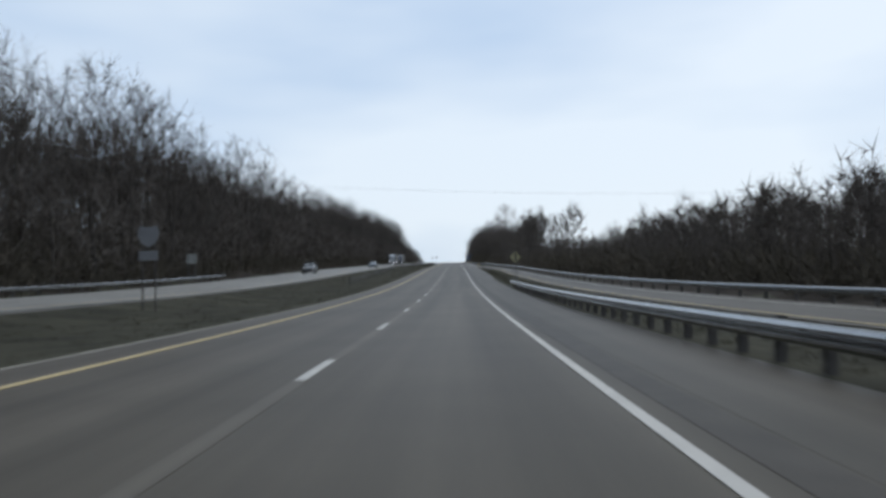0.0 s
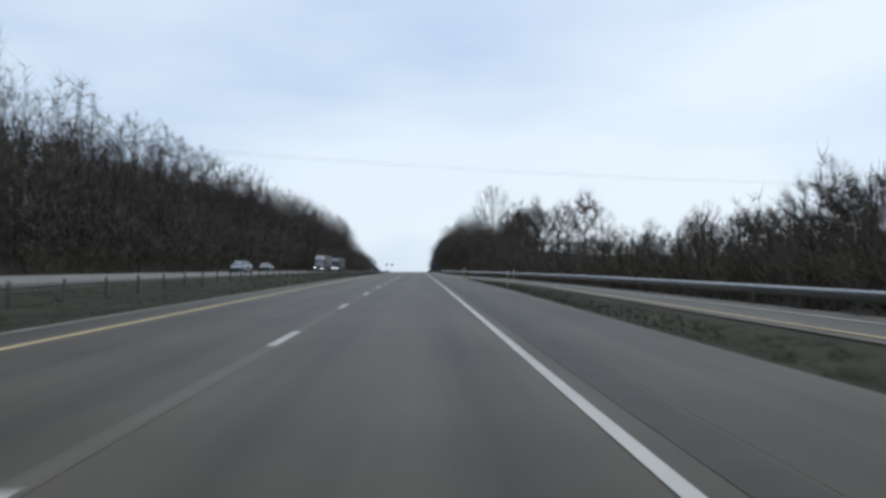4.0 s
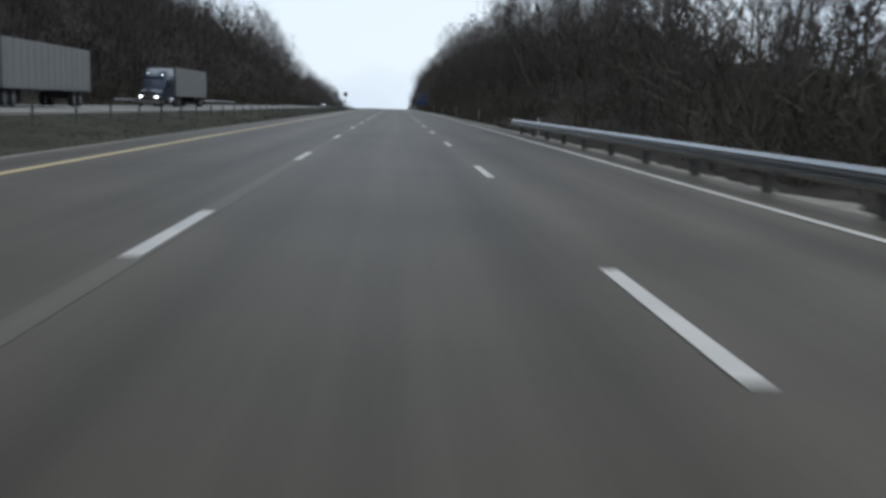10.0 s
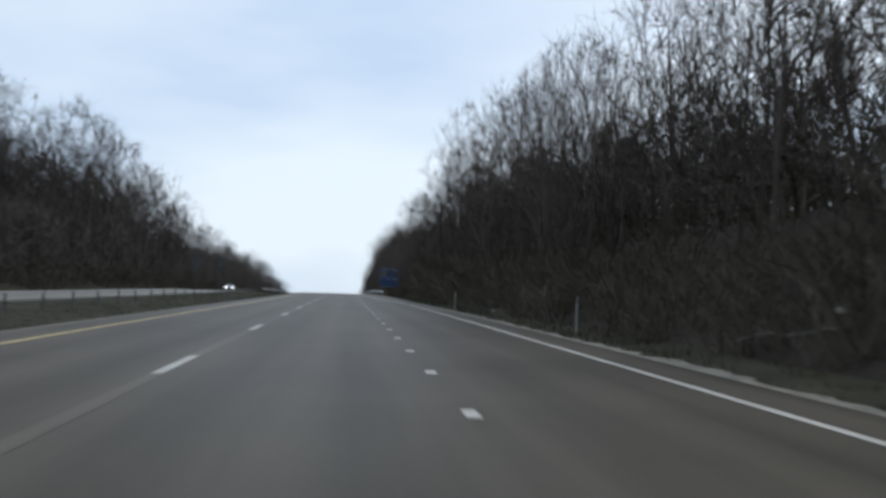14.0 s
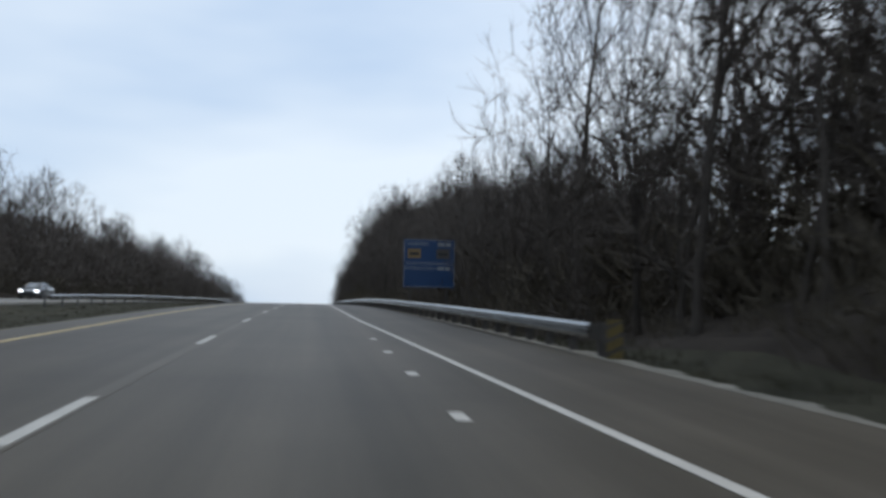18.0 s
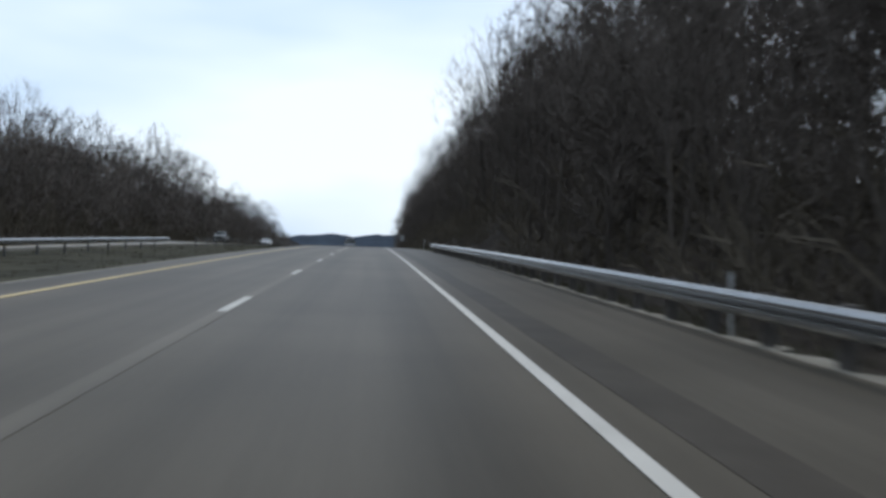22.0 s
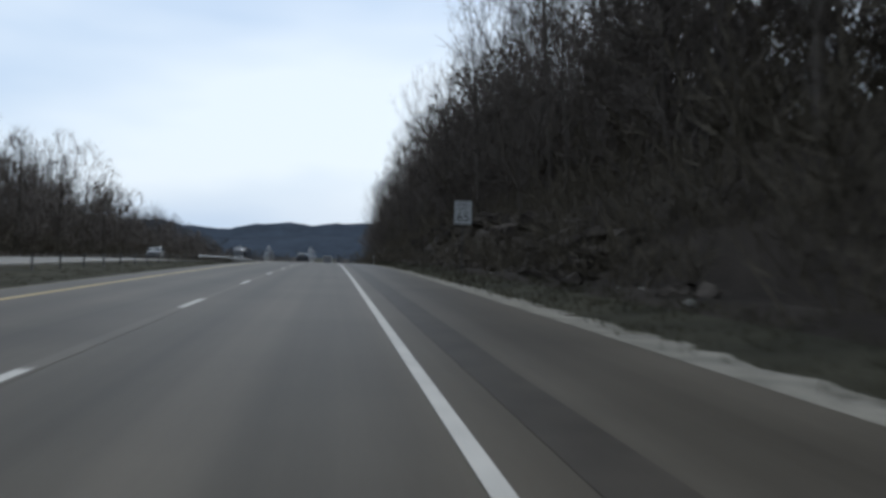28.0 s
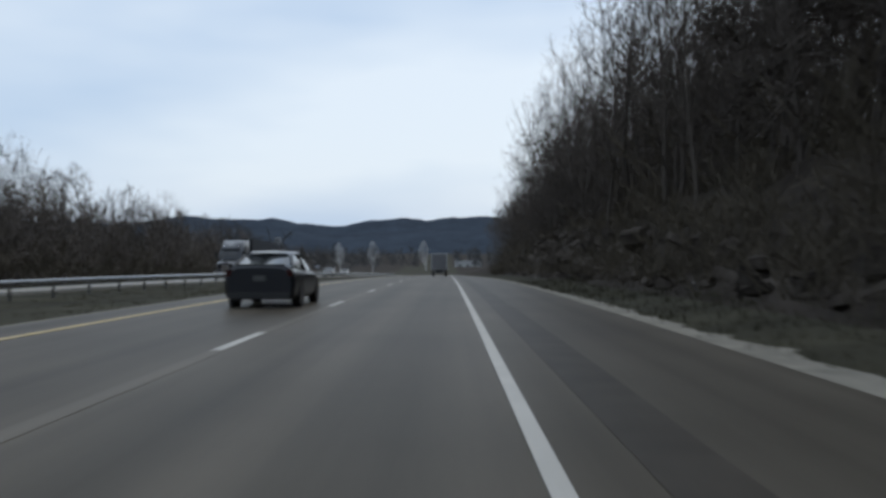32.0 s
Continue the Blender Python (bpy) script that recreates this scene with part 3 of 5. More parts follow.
def joined(name, kinds, spots, mats, label, category):
    """Many pieces as one mesh: spots are rows of x, y, size, turn, kind."""
    VV, FF, MI, base = [], [], [], 0
    kept = []
    for x, y, s, a, k in spots:
        # turned and moved so that no limb hangs over the carriageways
        if 0 < x < 40 or -60 < x < 0:
            reach = np.concatenate([p[:, :2] for p in kinds[int(k)][0::2]])
            tries = []
            for turn in (a, a + 1.05, a + 2.1, a + 3.14, a + 4.2, a + 5.24):
                out = reach[:, 0] * math.cos(turn) - reach[:, 1] * math.sin(turn)
                tries.append((x + s * out.min() - 8.3 if x > 0 else -26.9 - x - s * out.max(), turn))
                if tries[-1][0] > 0:
                    break
            gap, a = max(tries)
            if gap < 0:
                x -= gap * (1 if x > 0 else -1)
        kept.append((x, y, s, a, k))
    spots = kept
    zs = land(np.array([s[0] for s in spots]), np.array([s[1] for s in spots])) - 0.1
    for (x, y, s, a, k), z in zip(spots, zs):
        parts = kinds[int(k)]
        ca, sa = math.cos(a) * s, math.sin(a) * s
        for m in range(0, len(parts), 2):
            v, f = parts[m], parts[m + 1]
            VV.append(np.stack([v[:, 0] * ca - v[:, 1] * sa + x, v[:, 0] * sa + v[:, 1] * ca + y, v[:, 2] * s + z], 1))
            FF.append(f + base)
            MI.append(np.full(len(f), m // 2 if len(mats) > 1 else 0))
            base += len(v)
    V, Fc = np.concatenate(VV), np.concatenate(FF)
    return tagged(new(name, mesh(name, V, Fc, mats, np.concatenate(MI))), label, category, kind="stuff")


# top of the woods over the road, and the line of their first trees
def left_top(y):
    return float(np.interp(y, (-50, 90, 180, 260, 420, 560, 620, 690, 740, 800, 830, 880, 960, 990, 1015, 1040, 1200), (24.5, 25.5, 24, 22, 25, 25.5, 24, 17, 17, 17.5, 21, 16.5, 18, 15, 13.5, 13, 9)))


def right_front(y):
    return float(np.interp(y, (-50, 0, 130, 220, 262, 300, 345, 375, 540, 570, 620, 700, 735, 1100, 1300), (46, 44, 38, 32, 24, 19.5, 17, 13, 12.5, 11.5, 11.5, 11.5, 14.5, 15.5, 16)))


def right_top(y):
    return float(np.interp(y, (-50, 100, 170, 250, 300, 335, 350, 420, 470, 540, 570, 590, 630, 665, 700, 740, 830, 930, 1000, 1150, 1300), (15, 11, 7.5, 7.5, 6.5, 7, 9, 19, 19, 20, 20, 14.5, 15.5, 18, 22, 24, 23, 23, 23, 20, 14)))


rs = random.Random(7)
spots_left, spots_right, bushes_left, bushes_right, young_left, young_right, back_left = [], [], [], [], [], [], []


def near_top(x, y):
    """Height of the right-hand woods' top over the road for a tree at x: lower towards the road."""
    ref = right_front(y) + 4 if y < 300 else 19.0 if y < 350 else 16.0
    return right_top(y) * min(1.2, max(0.62, (x - 2.2) / (ref - 2.2)))


def over(x, y):
    return float(land(x, y) - road_z(y))


y = -10.0
while y < 1080:
    x = -31.5 - rs.uniform(0, 5)
    tree(x, y, max(6, (left_top(y) - over(x, y)) * rs.uniform(0.6, 0.98)), rs.randrange(9), rs.uniform(0, 6.28), rs.gauss(0, 0.03))
    y += rs.uniform(6.5, 10.5)
y = 0.0
while y < 1120:
    x = right_front(y) + rs.uniform(-0.5, 4)
    tree(x, y, max(4.5, (near_top(x, y) - over(x, y)) * rs.uniform(0.7, 1.08)), rs.randrange(9), rs.uniform(0, 6.28), rs.gauss(0, 0.04))
    y += rs.uniform(6.5, 10.0)
for k in range(3):
    y = -30.0
    while y < 1250:
        x = -36 - k * 7.0 - rs.uniform(-2.5, 3)
        hgt = (left_top(y) + k * 0.3 - over(x, y)) * rs.uniform(0.72, 1.04)
        if hgt > 4:
            spots_left.append((x, y, hgt / 17, rs.uniform(0, 6.28), rs.randrange(6))) if k < 2 else None
        x = right_front(y) + 3.5 + k * 6.5 + rs.uniform(-2, 3)
        hgt = (near_top(x, y) - over(x, y)) * rs.uniform(0.68, 1.02)
        if hgt > 4 and y > -10 and not (560 < y < 600 and rs.random() < 0.4):
            spots_right.append((x, y, hgt / 17, rs.uniform(0, 6.28), rs.randrange(6))) if k < 2 or y > 545 else None
        y += rs.uniform(4.6, 7.2)
for k in range(3):
    y = -30.0
    while y < 1250:
        x = -46 - k * 8.0 - rs.uniform(-2.5, 3)
        hgt = (left_top(y) * (0.92 + 0.06 * k) - over(x, y)) * rs.uniform(0.82, 1.02)
        if hgt > 3:
            back_left.append((x, y, hgt / 17, rs.uniform(0, 6.28), rs.randrange(6)))
        y += rs.uniform(4.6, 7.0)
for k in range(2):
    y = -20.0
    while y < 1150:
        young_left.append((-31 - k * 5.0 - rs.uniform(0, 3), y, rs.uniform(0.8, 1.75) * min(1, left_top(y) / 16), rs.uniform(0, 6.28), rs.randrange(6)))
        if not (560 < y < 600 and k > 0 and rs.random() < 0.3):
            young_right.append((right_front(y) + 0.5 + k * 6.0 + rs.uniform(0, 4), y, rs.uniform(0.6, 1.55) * min(1, right_top(y) / 16), rs.uniform(0, 6.28), rs.randrange(6)))
        y += rs.uniform(3.9, 6.3)
for k in range(4):
    y = -20.0
    while y < 1150:
        if k < 3:
            bushes_left.append((-29.8 - k * 3.2 - rs.uniform(0, 3), y, rs.uniform(0.8, 1.7), rs.uniform(0, 6.28), rs.randrange(6)))
        bank = 2.6 if 372 < y < 542 or y > 730 else 0.8
        bushes_right.append((right_front(y) - bank * rs.random() - 0.3 + k * k * 2.2 + rs.uniform(0, 2 + k), y, rs.uniform(0.4, 1.8) * (0.7 + 0.5 * math.sin(y * 0.21 + k)), rs.uniform(0, 6.28), rs.randrange(6)))
        y += rs.uniform(2.4, 4.2)
# tall undergrowth inside the wood's edge
y = 0.0
while y < 1140:
    bushes_left.append((-45 - rs.uniform(0, 6), y + 2, rs.uniform(2.2, 3.3), rs.uniform(0, 6.28), rs.randrange(6)))
    bushes_left.append((-36.5 - rs.uniform(0, 7), y, rs.uniform(1.7, 2.7), rs.uniform(0, 6.28), rs.randrange(6)))
    if y > 560:
        bushes_left.append((-40 - rs.uniform(0, 8), y + 1, rs.uniform(2.4, 3.6), rs.uniform(0, 6.28), rs.randrange(6)))
    if y < 345:
        for k in range(4):
            bushes_right.append((right_front(y) + rs.uniform(1, 6) + 4 * k, y + k * 0.7, rs.uniform(2.0, 3.3) * (0.8 if y > 260 else 1), rs.uniform(0, 6.28), rs.randrange(6)))
    if 320 < y < 490 or y > 540:
        for k in range(4 if 540 < y < 660 else 2):
            bushes_right.append((right_front(y) + 6 + k % 2 * 6 + rs.uniform(0, 5), y + k * 0.6, rs.uniform(1.6, 2.9), rs.uniform(0, 6.28), rs.randrange(6)))
    y += rs.uniform(2.6, 4.2)
y = 372.0
while y < 1120:
    if y < 545 or y > 728:
        for k in range(3 if y < 545 else 2):
            bushes_right.append((rs.uniform(10.2, 14.0) if y < 735 else rs.uniform(12.4, 17.5), y + rs.uniform(0, 1), rs.uniform(0.35, 0.85), rs.uniform(0, 6.28), rs.randrange(6)))
    y += 1.4
# the depth of the woods on the right, which hides the sky between the trunks
deep = []
for k in range(3):
    y = 70.0
    while y < 1200:
        x = max(right_front(y) + (8 if y < 690 else 6), float(np.interp(y, (280, 330, 400, 430), (48, 34, 30, 21)))) + k * 9.0 + rs.uniform(-3, 3)
        wide = float(np.interp(y, (60, 160, 200, 250, 286, 320, 350, 410, 430), (14.5, 14, 13.5, 12, 10.5, 8.4, 9.4, 11.5, 18)))
        tall = wide if y < 410 else right_top(y) * (float(np.interp(y, (480, 510, 560, 640, 690, 740), (0.66, 0.95, 0.82, 0.86, 1.0, 1.02))) + 0.1 * k)
        if 395 < y < 490 and k > 1:
            tall = 25.0
        hgt = (tall - over(x, y)) * rs.uniform(0.8, 1.04)
        if hgt > 3:
            deep.append((x, y, min(hgt, 24) / 17, rs.uniform(0, 6.28), rs.randrange(6)))
        y += rs.uniform(4.0, 6.2)
joined("deep_woods_right", DEEP, deep, (BARK, TWIG), "dark bare trees deep in the woods on the bank", "woods")
joined("woods_left", WOOD, spots_left, (BARK, TWIG), "dense bare grey-brown woods on the slope beyond the opposite road", "woods")
joined("woods_right", FINE_WOOD, spots_right, (BARK, TWIG), "dense bare grey-brown woods on the bank beside the road", "woods")
joined("thicket_left", SAPLING, young_left, (BARK, TWIG), "thicket of young bare trees along the wood's edge", "thicket")
joined("thicket_right", FINE_SAPLING, young_right, (BARK, TWIG), "thicket of young bare trees along the wood's edge", "thicket")
joined("back_woods_left", DEEP, back_left, (BARK, TWIG), "bare grey-brown trees deeper in the woods", "woods")
joined("brush_left", BUSH, bushes_left, (BRUSH,), "tangled dry brush at the foot of the woods", "brush")
joined("brush_right", BUSH, bushes_right, (BRUSH,), "tangled dry brush at the foot of the woods", "brush")

# single tall trees that stand out
for x, y, h, k, a in ((20.6, 246, 12.4, 6, 0.4), (24.8, 294, 14.8, 9, 2.0), (30, 258, 12.6, 3, 1.0), (22.3, 367, 21.5, 9, 1.0), (25, 352, 15, 5, 2.2), (24, 312, 11, 7, 0.9), (27, 326, 11, 3, 3.0), (29, 340, 13, 8, 2.0), (-37, 818, 21, 8, 0.2), (-40, 310, 21, 5, 4.0), (-41, 350, 22, 2, 1.3), (46, 262, 14, 8, 2.0), (44, 215, 15, 1, 5.0)):
    tree(x, y, h, k, a, label="tall bare tree with a wide fan of branches", group="tall trees")

# ---- guardrails ----
W_SHAPE = ((0.0, 0.0), (0.012, 0.02), (0.078, 0.065), (0.078, 0.105), (0.012, 0.150), (0.012, 0.162), (0.078, 0.207), (0.078, 0.247), (0.012, 0.292), (0.0, 0.312))


def guardrail(name, line, y0, y1, face, dz, label, spacing=1.905, wood=True):
    """A W-beam rail on posts along x = line(y); face is -1 where the traffic is on the left of it."""
    root = tagged(new(name), label, "guardrail")
    root.matrix_world = Matrix.Translation((float(line(y0)), y0, float(road_z(y0)) + dz(y0)))
    inv = root.matrix_world.inverted()
    wide = 0.15 if wood else 0.08
    post = box_mesh("post", POST_WOOD if wood else POST_STEEL, -wide / 2, wide / 2, -wide / 2 - 0.02, wide / 2 + 0.02, -0.9, 0.72, bevel=0.012)
    block = box_mesh("block", POST_WOOD if wood else POST_STEEL, -0.09, 0.09, -0.07, 0.07, 0.38, 0.70, bevel=0.01)
    n = max(2, int((y1 - y0) / spacing) + 1)
    for k in range(n):
        y = y0 + k * spacing
        x = float(line(y))
        piece("post", post, root, inv @ Matrix.Translation((x - face * 0.26, y, float(road_z(y)) + dz(y) + rs.gauss(0, 0.012))) @ Euler((rs.gauss(0, 0.012), rs.gauss(0, 0.012), 0)).to_matrix().to_4x4())
        if spacing < 2.5:
            piece("block", block, root, inv @ Matrix.Translation((x - face * 0.10, y, float(road_z(y)) + dz(y))))
    y = y0
    while y < y1 - 0.1:
        e = min(y + 7.62, y1)
        V, Fc = [], []
        ys = np.linspace(y - 0.05, e + 0.05, 4)
        for q in ys:
            for u, w in W_SHAPE:
                V.append((float(line(q)) + face * u, q, float(road_z(q)) + dz(q) + 0.40 + w))
            for u, w in reversed(W_SHAPE):
                V.append((float(line(q)) + face * (u - 0.006), q, float(road_z(q)) + dz(q) + 0.40 + w))
        m = 2 * len(W_SHAPE)
        for i in range(3):
            for j in range(m):
                Fc.append((i * m + j, i * m + (j + 1) % m, (i + 1) * m + (j + 1) % m, (i + 1) * m + j))
        me = mesh("rail", V, Fc, GALVANISED)
        ob = piece("rail", me, root, inv)
        y = e
    return root


guardrail("guardrail", lambda y: 6.62, -18, 79.8, -1, lambda y: -0.10, "galvanised W-beam guardrail on dark wooden posts along the shoulder")
guardrail("guardrail", lambda y: ramp_right(y) - 0.05, -30, 345, -1, lambda y: -0.05, "long galvanised guardrail on the outer side of the ramp", spacing=3.81)
guardrail("guardrail", lambda y: float(np.interp(y, (547, 575, 600, 718), (7.6, 7.0, 6.8, 6.75))), 547, 718, -1, lambda y: -0.08, "galvanised W-beam guardrail below the wooded bank")
guardrail("guardrail", lambda y: -12.5, 585, 714, 1, lambda y: -0.2, "dull steel guardrail in the grass median", spacing=3.81, wood=False)
guardrail("guardrail", lambda y: -12.5, 935, 1240, 1, lambda y: -0.2, "dull steel guardrail in the grass median", spacing=3.81, wood=False)
guardrail("guardrail", lambda y: -27.0, 24, 118, 1, lambda y: 0.25, "galvanised guardrail on the far side of the opposite road", spacing=3.81, wood=False)
guardrail("guardrail", lambda y: -27.0, 398, 472, 1, lambda y: -0.05, "galvanised guardrail on the far side of the opposite road", spacing=3.81, wood=False)

# yellow panel that marks the rail's end
def end_marker(x, y):
    root = tagged(new("object_marker"), "yellow striped marker panel at the guardrail's end", "road sign")
    root.matrix_world = Matrix.Translation((x, y, float(road_z(y)) - 0.08))
    piece("post", box_mesh("post", POST_STEEL, -0.03, 0.03, 0.0, 0.05, -0.4, 0.8, bevel=0.006), root)
    panel = piece("panel", box_mesh("panel", MARKER_YELLOW, -0.15, 0.15, -0.016, 0.0, 0.02, 0.80, bevel=0.006), root)
    for k in range(3):
        V = [(-0.15, -0.02, 0.10 + k * 0.25), (0.15, -0.02, 0.25 + k * 0.25), (0.15, -0.02, 0.33 + k * 0.25), (-0.15, -0.02, 0.18 + k * 0.25)]
        V += [(a, -0.016, c) for a, b, c in V]
        V = [(a, b, min(c, 0.79)) for a, b, c in V]
        piece("stripe", mesh("stripe", V, [(0, 1, 2, 3), (0, 4, 5, 1), (1, 5, 6, 2), (2, 6, 7, 3), (3, 7, 4, 0)], POST_WOOD), panel)


MARKER_YELLOW = material("dull_yellow_sheet", (0.12, 0.085, 0.02), rough=0.6, vary=0.3, scale=4, fine=30, bump=0)
end_marker(7.85, 546.2)


# ---- power lines high over the road ----
def power_line(ends, top, drop):
    """Poles at the two ends (x, y) and three sagging wires between their crossarms."""
    way = Vector((ends[1][0] - ends[0][0], ends[1][1] - ends[0][1], 0))
    across = Vector((-way.y, way.x, 0)).normalized()
    tops = []
    for x, y in ends:
        root = tagged(new("power_pole"), "tall wooden power pole with a crossarm above the woods", "power pole", "power poles")
        z = float(land(x, y))
        root.matrix_world = Matrix.Translation((x, y, z)) @ Matrix.Rotation(math.atan2(across.y, across.x), 4, "Z")
        high = top - z
        piece("shaft", bm_mesh("shaft", box(bmesh.new(), -0.2, 0.2, -0.2, 0.2, -1, high + 0.8, bevel=0.08), POST_WOOD), root)
        piece("crossarm", box_mesh("crossarm", POST_WOOD, -3.0, 3.0, -0.1, 0.1, high - 0.14, high + 0.1, bevel=0.02), root)
        for k in (-2.7, 0.0, 2.7):
            piece("insulator", box_mesh("insulator", SIGN_DULL, -0.08, 0.08, -0.08, 0.08, high + 0.1, high + 0.4, bevel=0.03), root, Matrix.Translation((k, 0.22 if k == 0 else 0, 0)))
        tops.append(Vector((x, y, top + 0.4)))
    for k in (-2.7, 0.0, 2.7):
        a, b = tops[0] + across * k, tops[1] + across * k
        V, Fc = [], []
        for i in range(33):
            f = i / 32
            p = a.lerp(b, f) - Vector((0, 0, 4 * drop * f * (1 - f)))
            V += [(p.x, p.y - 0.011, p.z - 0.007), (p.x, p.y + 0.011, p.z - 0.007), (p.x, p.y, p.z + 0.013)]
            if i:
                q = 3 * i
                Fc += [(q - 3 + j, q - 3 + (j + 1) % 3, q + (j + 1) % 3, q + j) for j in range(3)]
        tagged(new("power_wire", mesh("power_wire", V, Fc, POST_STEEL)), "thin dark power wire hanging high across the road", "wire", "power wires")


SIGN_DULL = material("dull_porcelain", (0.12, 0.11, 0.10), rough=0.3, vary=0.1, scale=4, fine=30, bump=0)
power_line(((-120, 329), (150, 420)), float(road_z(370)) + 31.0, 3.0)

# ---- cable barrier in the median ----
CABLE_POST = box_mesh("post", POST_STEEL, -0.045, 0.045, -0.03, 0.03, -0.4, 0.84, bevel=0.008)


def cable_barrier(y0, y1):
    root = tagged(new("cable_barrier"), "low cable barrier on thin dark posts in the median", "barrier")
    line = lambda y: float(np.interp(y, (0, 120, 220, 420, 560), (-8.6, -10.0, -12.4, -11.6, -12.0)))
    root.matrix_world = Matrix.Translation((line(y0), y0, float(land(line(y0), y0))))
    inv = root.matrix_world.inverted()
    ys = np.arange(y0, y1, 5.0)
    for y in ys:
        piece("post", CABLE_POST, root, inv @ Matrix.Translation((line(y), y, float(land(line(y), y)))) @ Euler((rs.gauss(0, 0.03), rs.gauss(0, 0.03), 0)).to_matrix().to_4x4())
    for hgt in (0.50, 0.64, 0.77):
        V, Fc = [], []
        for i, y in enumerate(ys):
            x, z = line(y), float(land(line(y), y)) + hgt
            V += [(x - 0.008, y, z - 0.007), (x + 0.008, y, z - 0.007), (x, y, z + 0.009)]
            if i:
                b = 3 * i
                Fc += [(b - 3 + k, b - 3 + (k + 1) % 3, b + (k + 1) % 3, b + k) for k in range(3)]
        piece("cable", mesh("cable", V, Fc, POST_STEEL), root, inv)


cable_barrier(105, 575)
cable_barrier(722, 930)

# ---- signs and marker posts ----
SIGN_BLUE = material("blue_sign_sheet", (0.008, 0.042, 0.12), rough=0.45, vary=0.12, scale=1.0, fine=8, bump=0)
# bright yellow sheet, its colour dulled for a face turned from the light
SIGN_YELLOW = material("backlit_yellow_sheet", (0.22, 0.195, 0.105), rough=0.5, vary=0.12, scale=2.0, fine=20, bump=0)
SIGN_WHITE = material("white_sign_sheet", (0.34, 0.345, 0.345), rough=0.5, vary=0.08, scale=2.0, fine=20, bump=0)
SIGN_BACK = material("bare_aluminium", (0.15, 0.15, 0.155), rough=0.5, metal=0.4, vary=0.12, scale=2.0, fine=20, bump=0)
SIGN_LETTER = material("dulled_white_letters", (0.23, 0.245, 0.26), rough=0.5, vary=0.1, scale=2.0, fine=20, bump=0)
LOGO = material("ochre_panel", (0.20, 0.13, 0.05), rough=0.5, vary=0.2, scale=3, fine=20, bump=0)
BLACK = plain("black_sheet", (0.015, 0.015, 0.016), 0.5)
YELLOW_POST = material("yellow_plastic", (0.31, 0.22, 0.06), rough=0.5, vary=0.15, scale=4, fine=30, bump=0)
PALE_POST = material("pale_plastic", (0.33, 0.33, 0.31), rough=0.6, vary=0.2, scale=4, fine=30, bump=0)


def rounded_panel(name, mat, w, h, thick=0.02, r=0.06):
    """A sheet in the xz plane, its face towards -y, with its middle at the origin."""
    bm = bmesh.new()
    ring = []
    for cx, cz, a0 in ((w / 2 - r, h / 2 - r, 0), (-w / 2 + r, h / 2 - r, 90), (-w / 2 + r, -h / 2 + r, 180), (w / 2 - r, -h / 2 + r, 270)):
        for k in range(5):
            a = radians(a0 + k * 22.5)
            ring.append(bm.verts.new((cx + r * math.cos(a), 0, cz + r * math.sin(a))))
    f = bm.faces.new(ring)
    ex = bmesh.ops.extrude_face_region(bm, geom=[f])
    bmesh.ops.translate(bm, verts=[v for v in ex["geom"] if isinstance(v, bmesh.types.BMVert)], vec=(0, thick, 0))
    bmesh.ops.recalc_face_normals(bm, faces=bm.faces)
    return bm_mesh(name, bm, mat)


def words(name, text, size, mat, parent, m, align="CENTER"):
    cu = bpy.data.curves.new(name, "FONT")
    cu.body, cu.size, cu.extrude, cu.align_x, cu.align_y = text, size, 0.002, align, "CENTER"
    ob = new(name, cu)
    cu.materials.append(mat)
    ob.parent = parent
    ob.matrix_basis = m @ Euler((radians(90), 0, 0)).to_matrix().to_4x4()
    return ob


def stand(name, x, y, label, category="road sign"):
    root = tagged(new(name), label, category)
    root.matrix_world = Matrix.Translation((x, y, float(land(x, y))))
    return root, float(road_z(y) - land(x, y))


def post_mesh(h, w=0.06, mat=None):
    return box_mesh("post", mat or POST_STEEL, -w / 2, w / 2, -w / 2, w / 2, -0.5, h, bevel=w * 0.12)


# merge warning sign
root, up = stand("warning_sign", 8.6, 105.4, "yellow diamond merge sign on two dark posts in the grass")
panel = piece("panel", rounded_panel("panel", SIGN_YELLOW, 0.93, 0.93, 0.012, 0.05), root, Matrix.Translation((0, -0.05, 2.53 + up)) @ Euler((0, radians(45), 0)).to_matrix().to_4x4())
for dx in (-0.17, 0.17):
    piece("post", post_mesh(2.75 + up), root, Matrix.Translation((dx, 0, 0)))
face = Matrix.Translation((0, -0.0565, 2.53 + up))
for nm, b in (("arrow_shaft", (-0.05, 0.05, -0.003, 0.003, -0.42, 0.25)), ("merge_bar", (0.10, 0.18, -0.003, 0.003, -0.42, -0.16))):
    piece(nm, box_mesh(nm, BLACK, *b), root, face)
piece("arrow_head", mesh("arrow_head", [(-0.17, 0, 0.2), (0.17, 0, 0.2), (0, 0, 0.5), (-0.17, 0.004, 0.2), (0.17, 0.004, 0.2), (0, 0.004, 0.5)], [(0, 1, 2), (5, 4, 3), (0, 3, 4, 1), (1, 4, 5, 2), (2, 5, 3, 0)], BLACK), root, face)
piece("merge_bend", box_mesh("merge_bend", BLACK, -0.035, 0.035, -0.003, 0.003, -0.14, 0.14), root, face @ Matrix.Translation((0.09, 0, -0.08)) @ Euler((0, radians(-38), 0)).to_matrix().to_4x4())

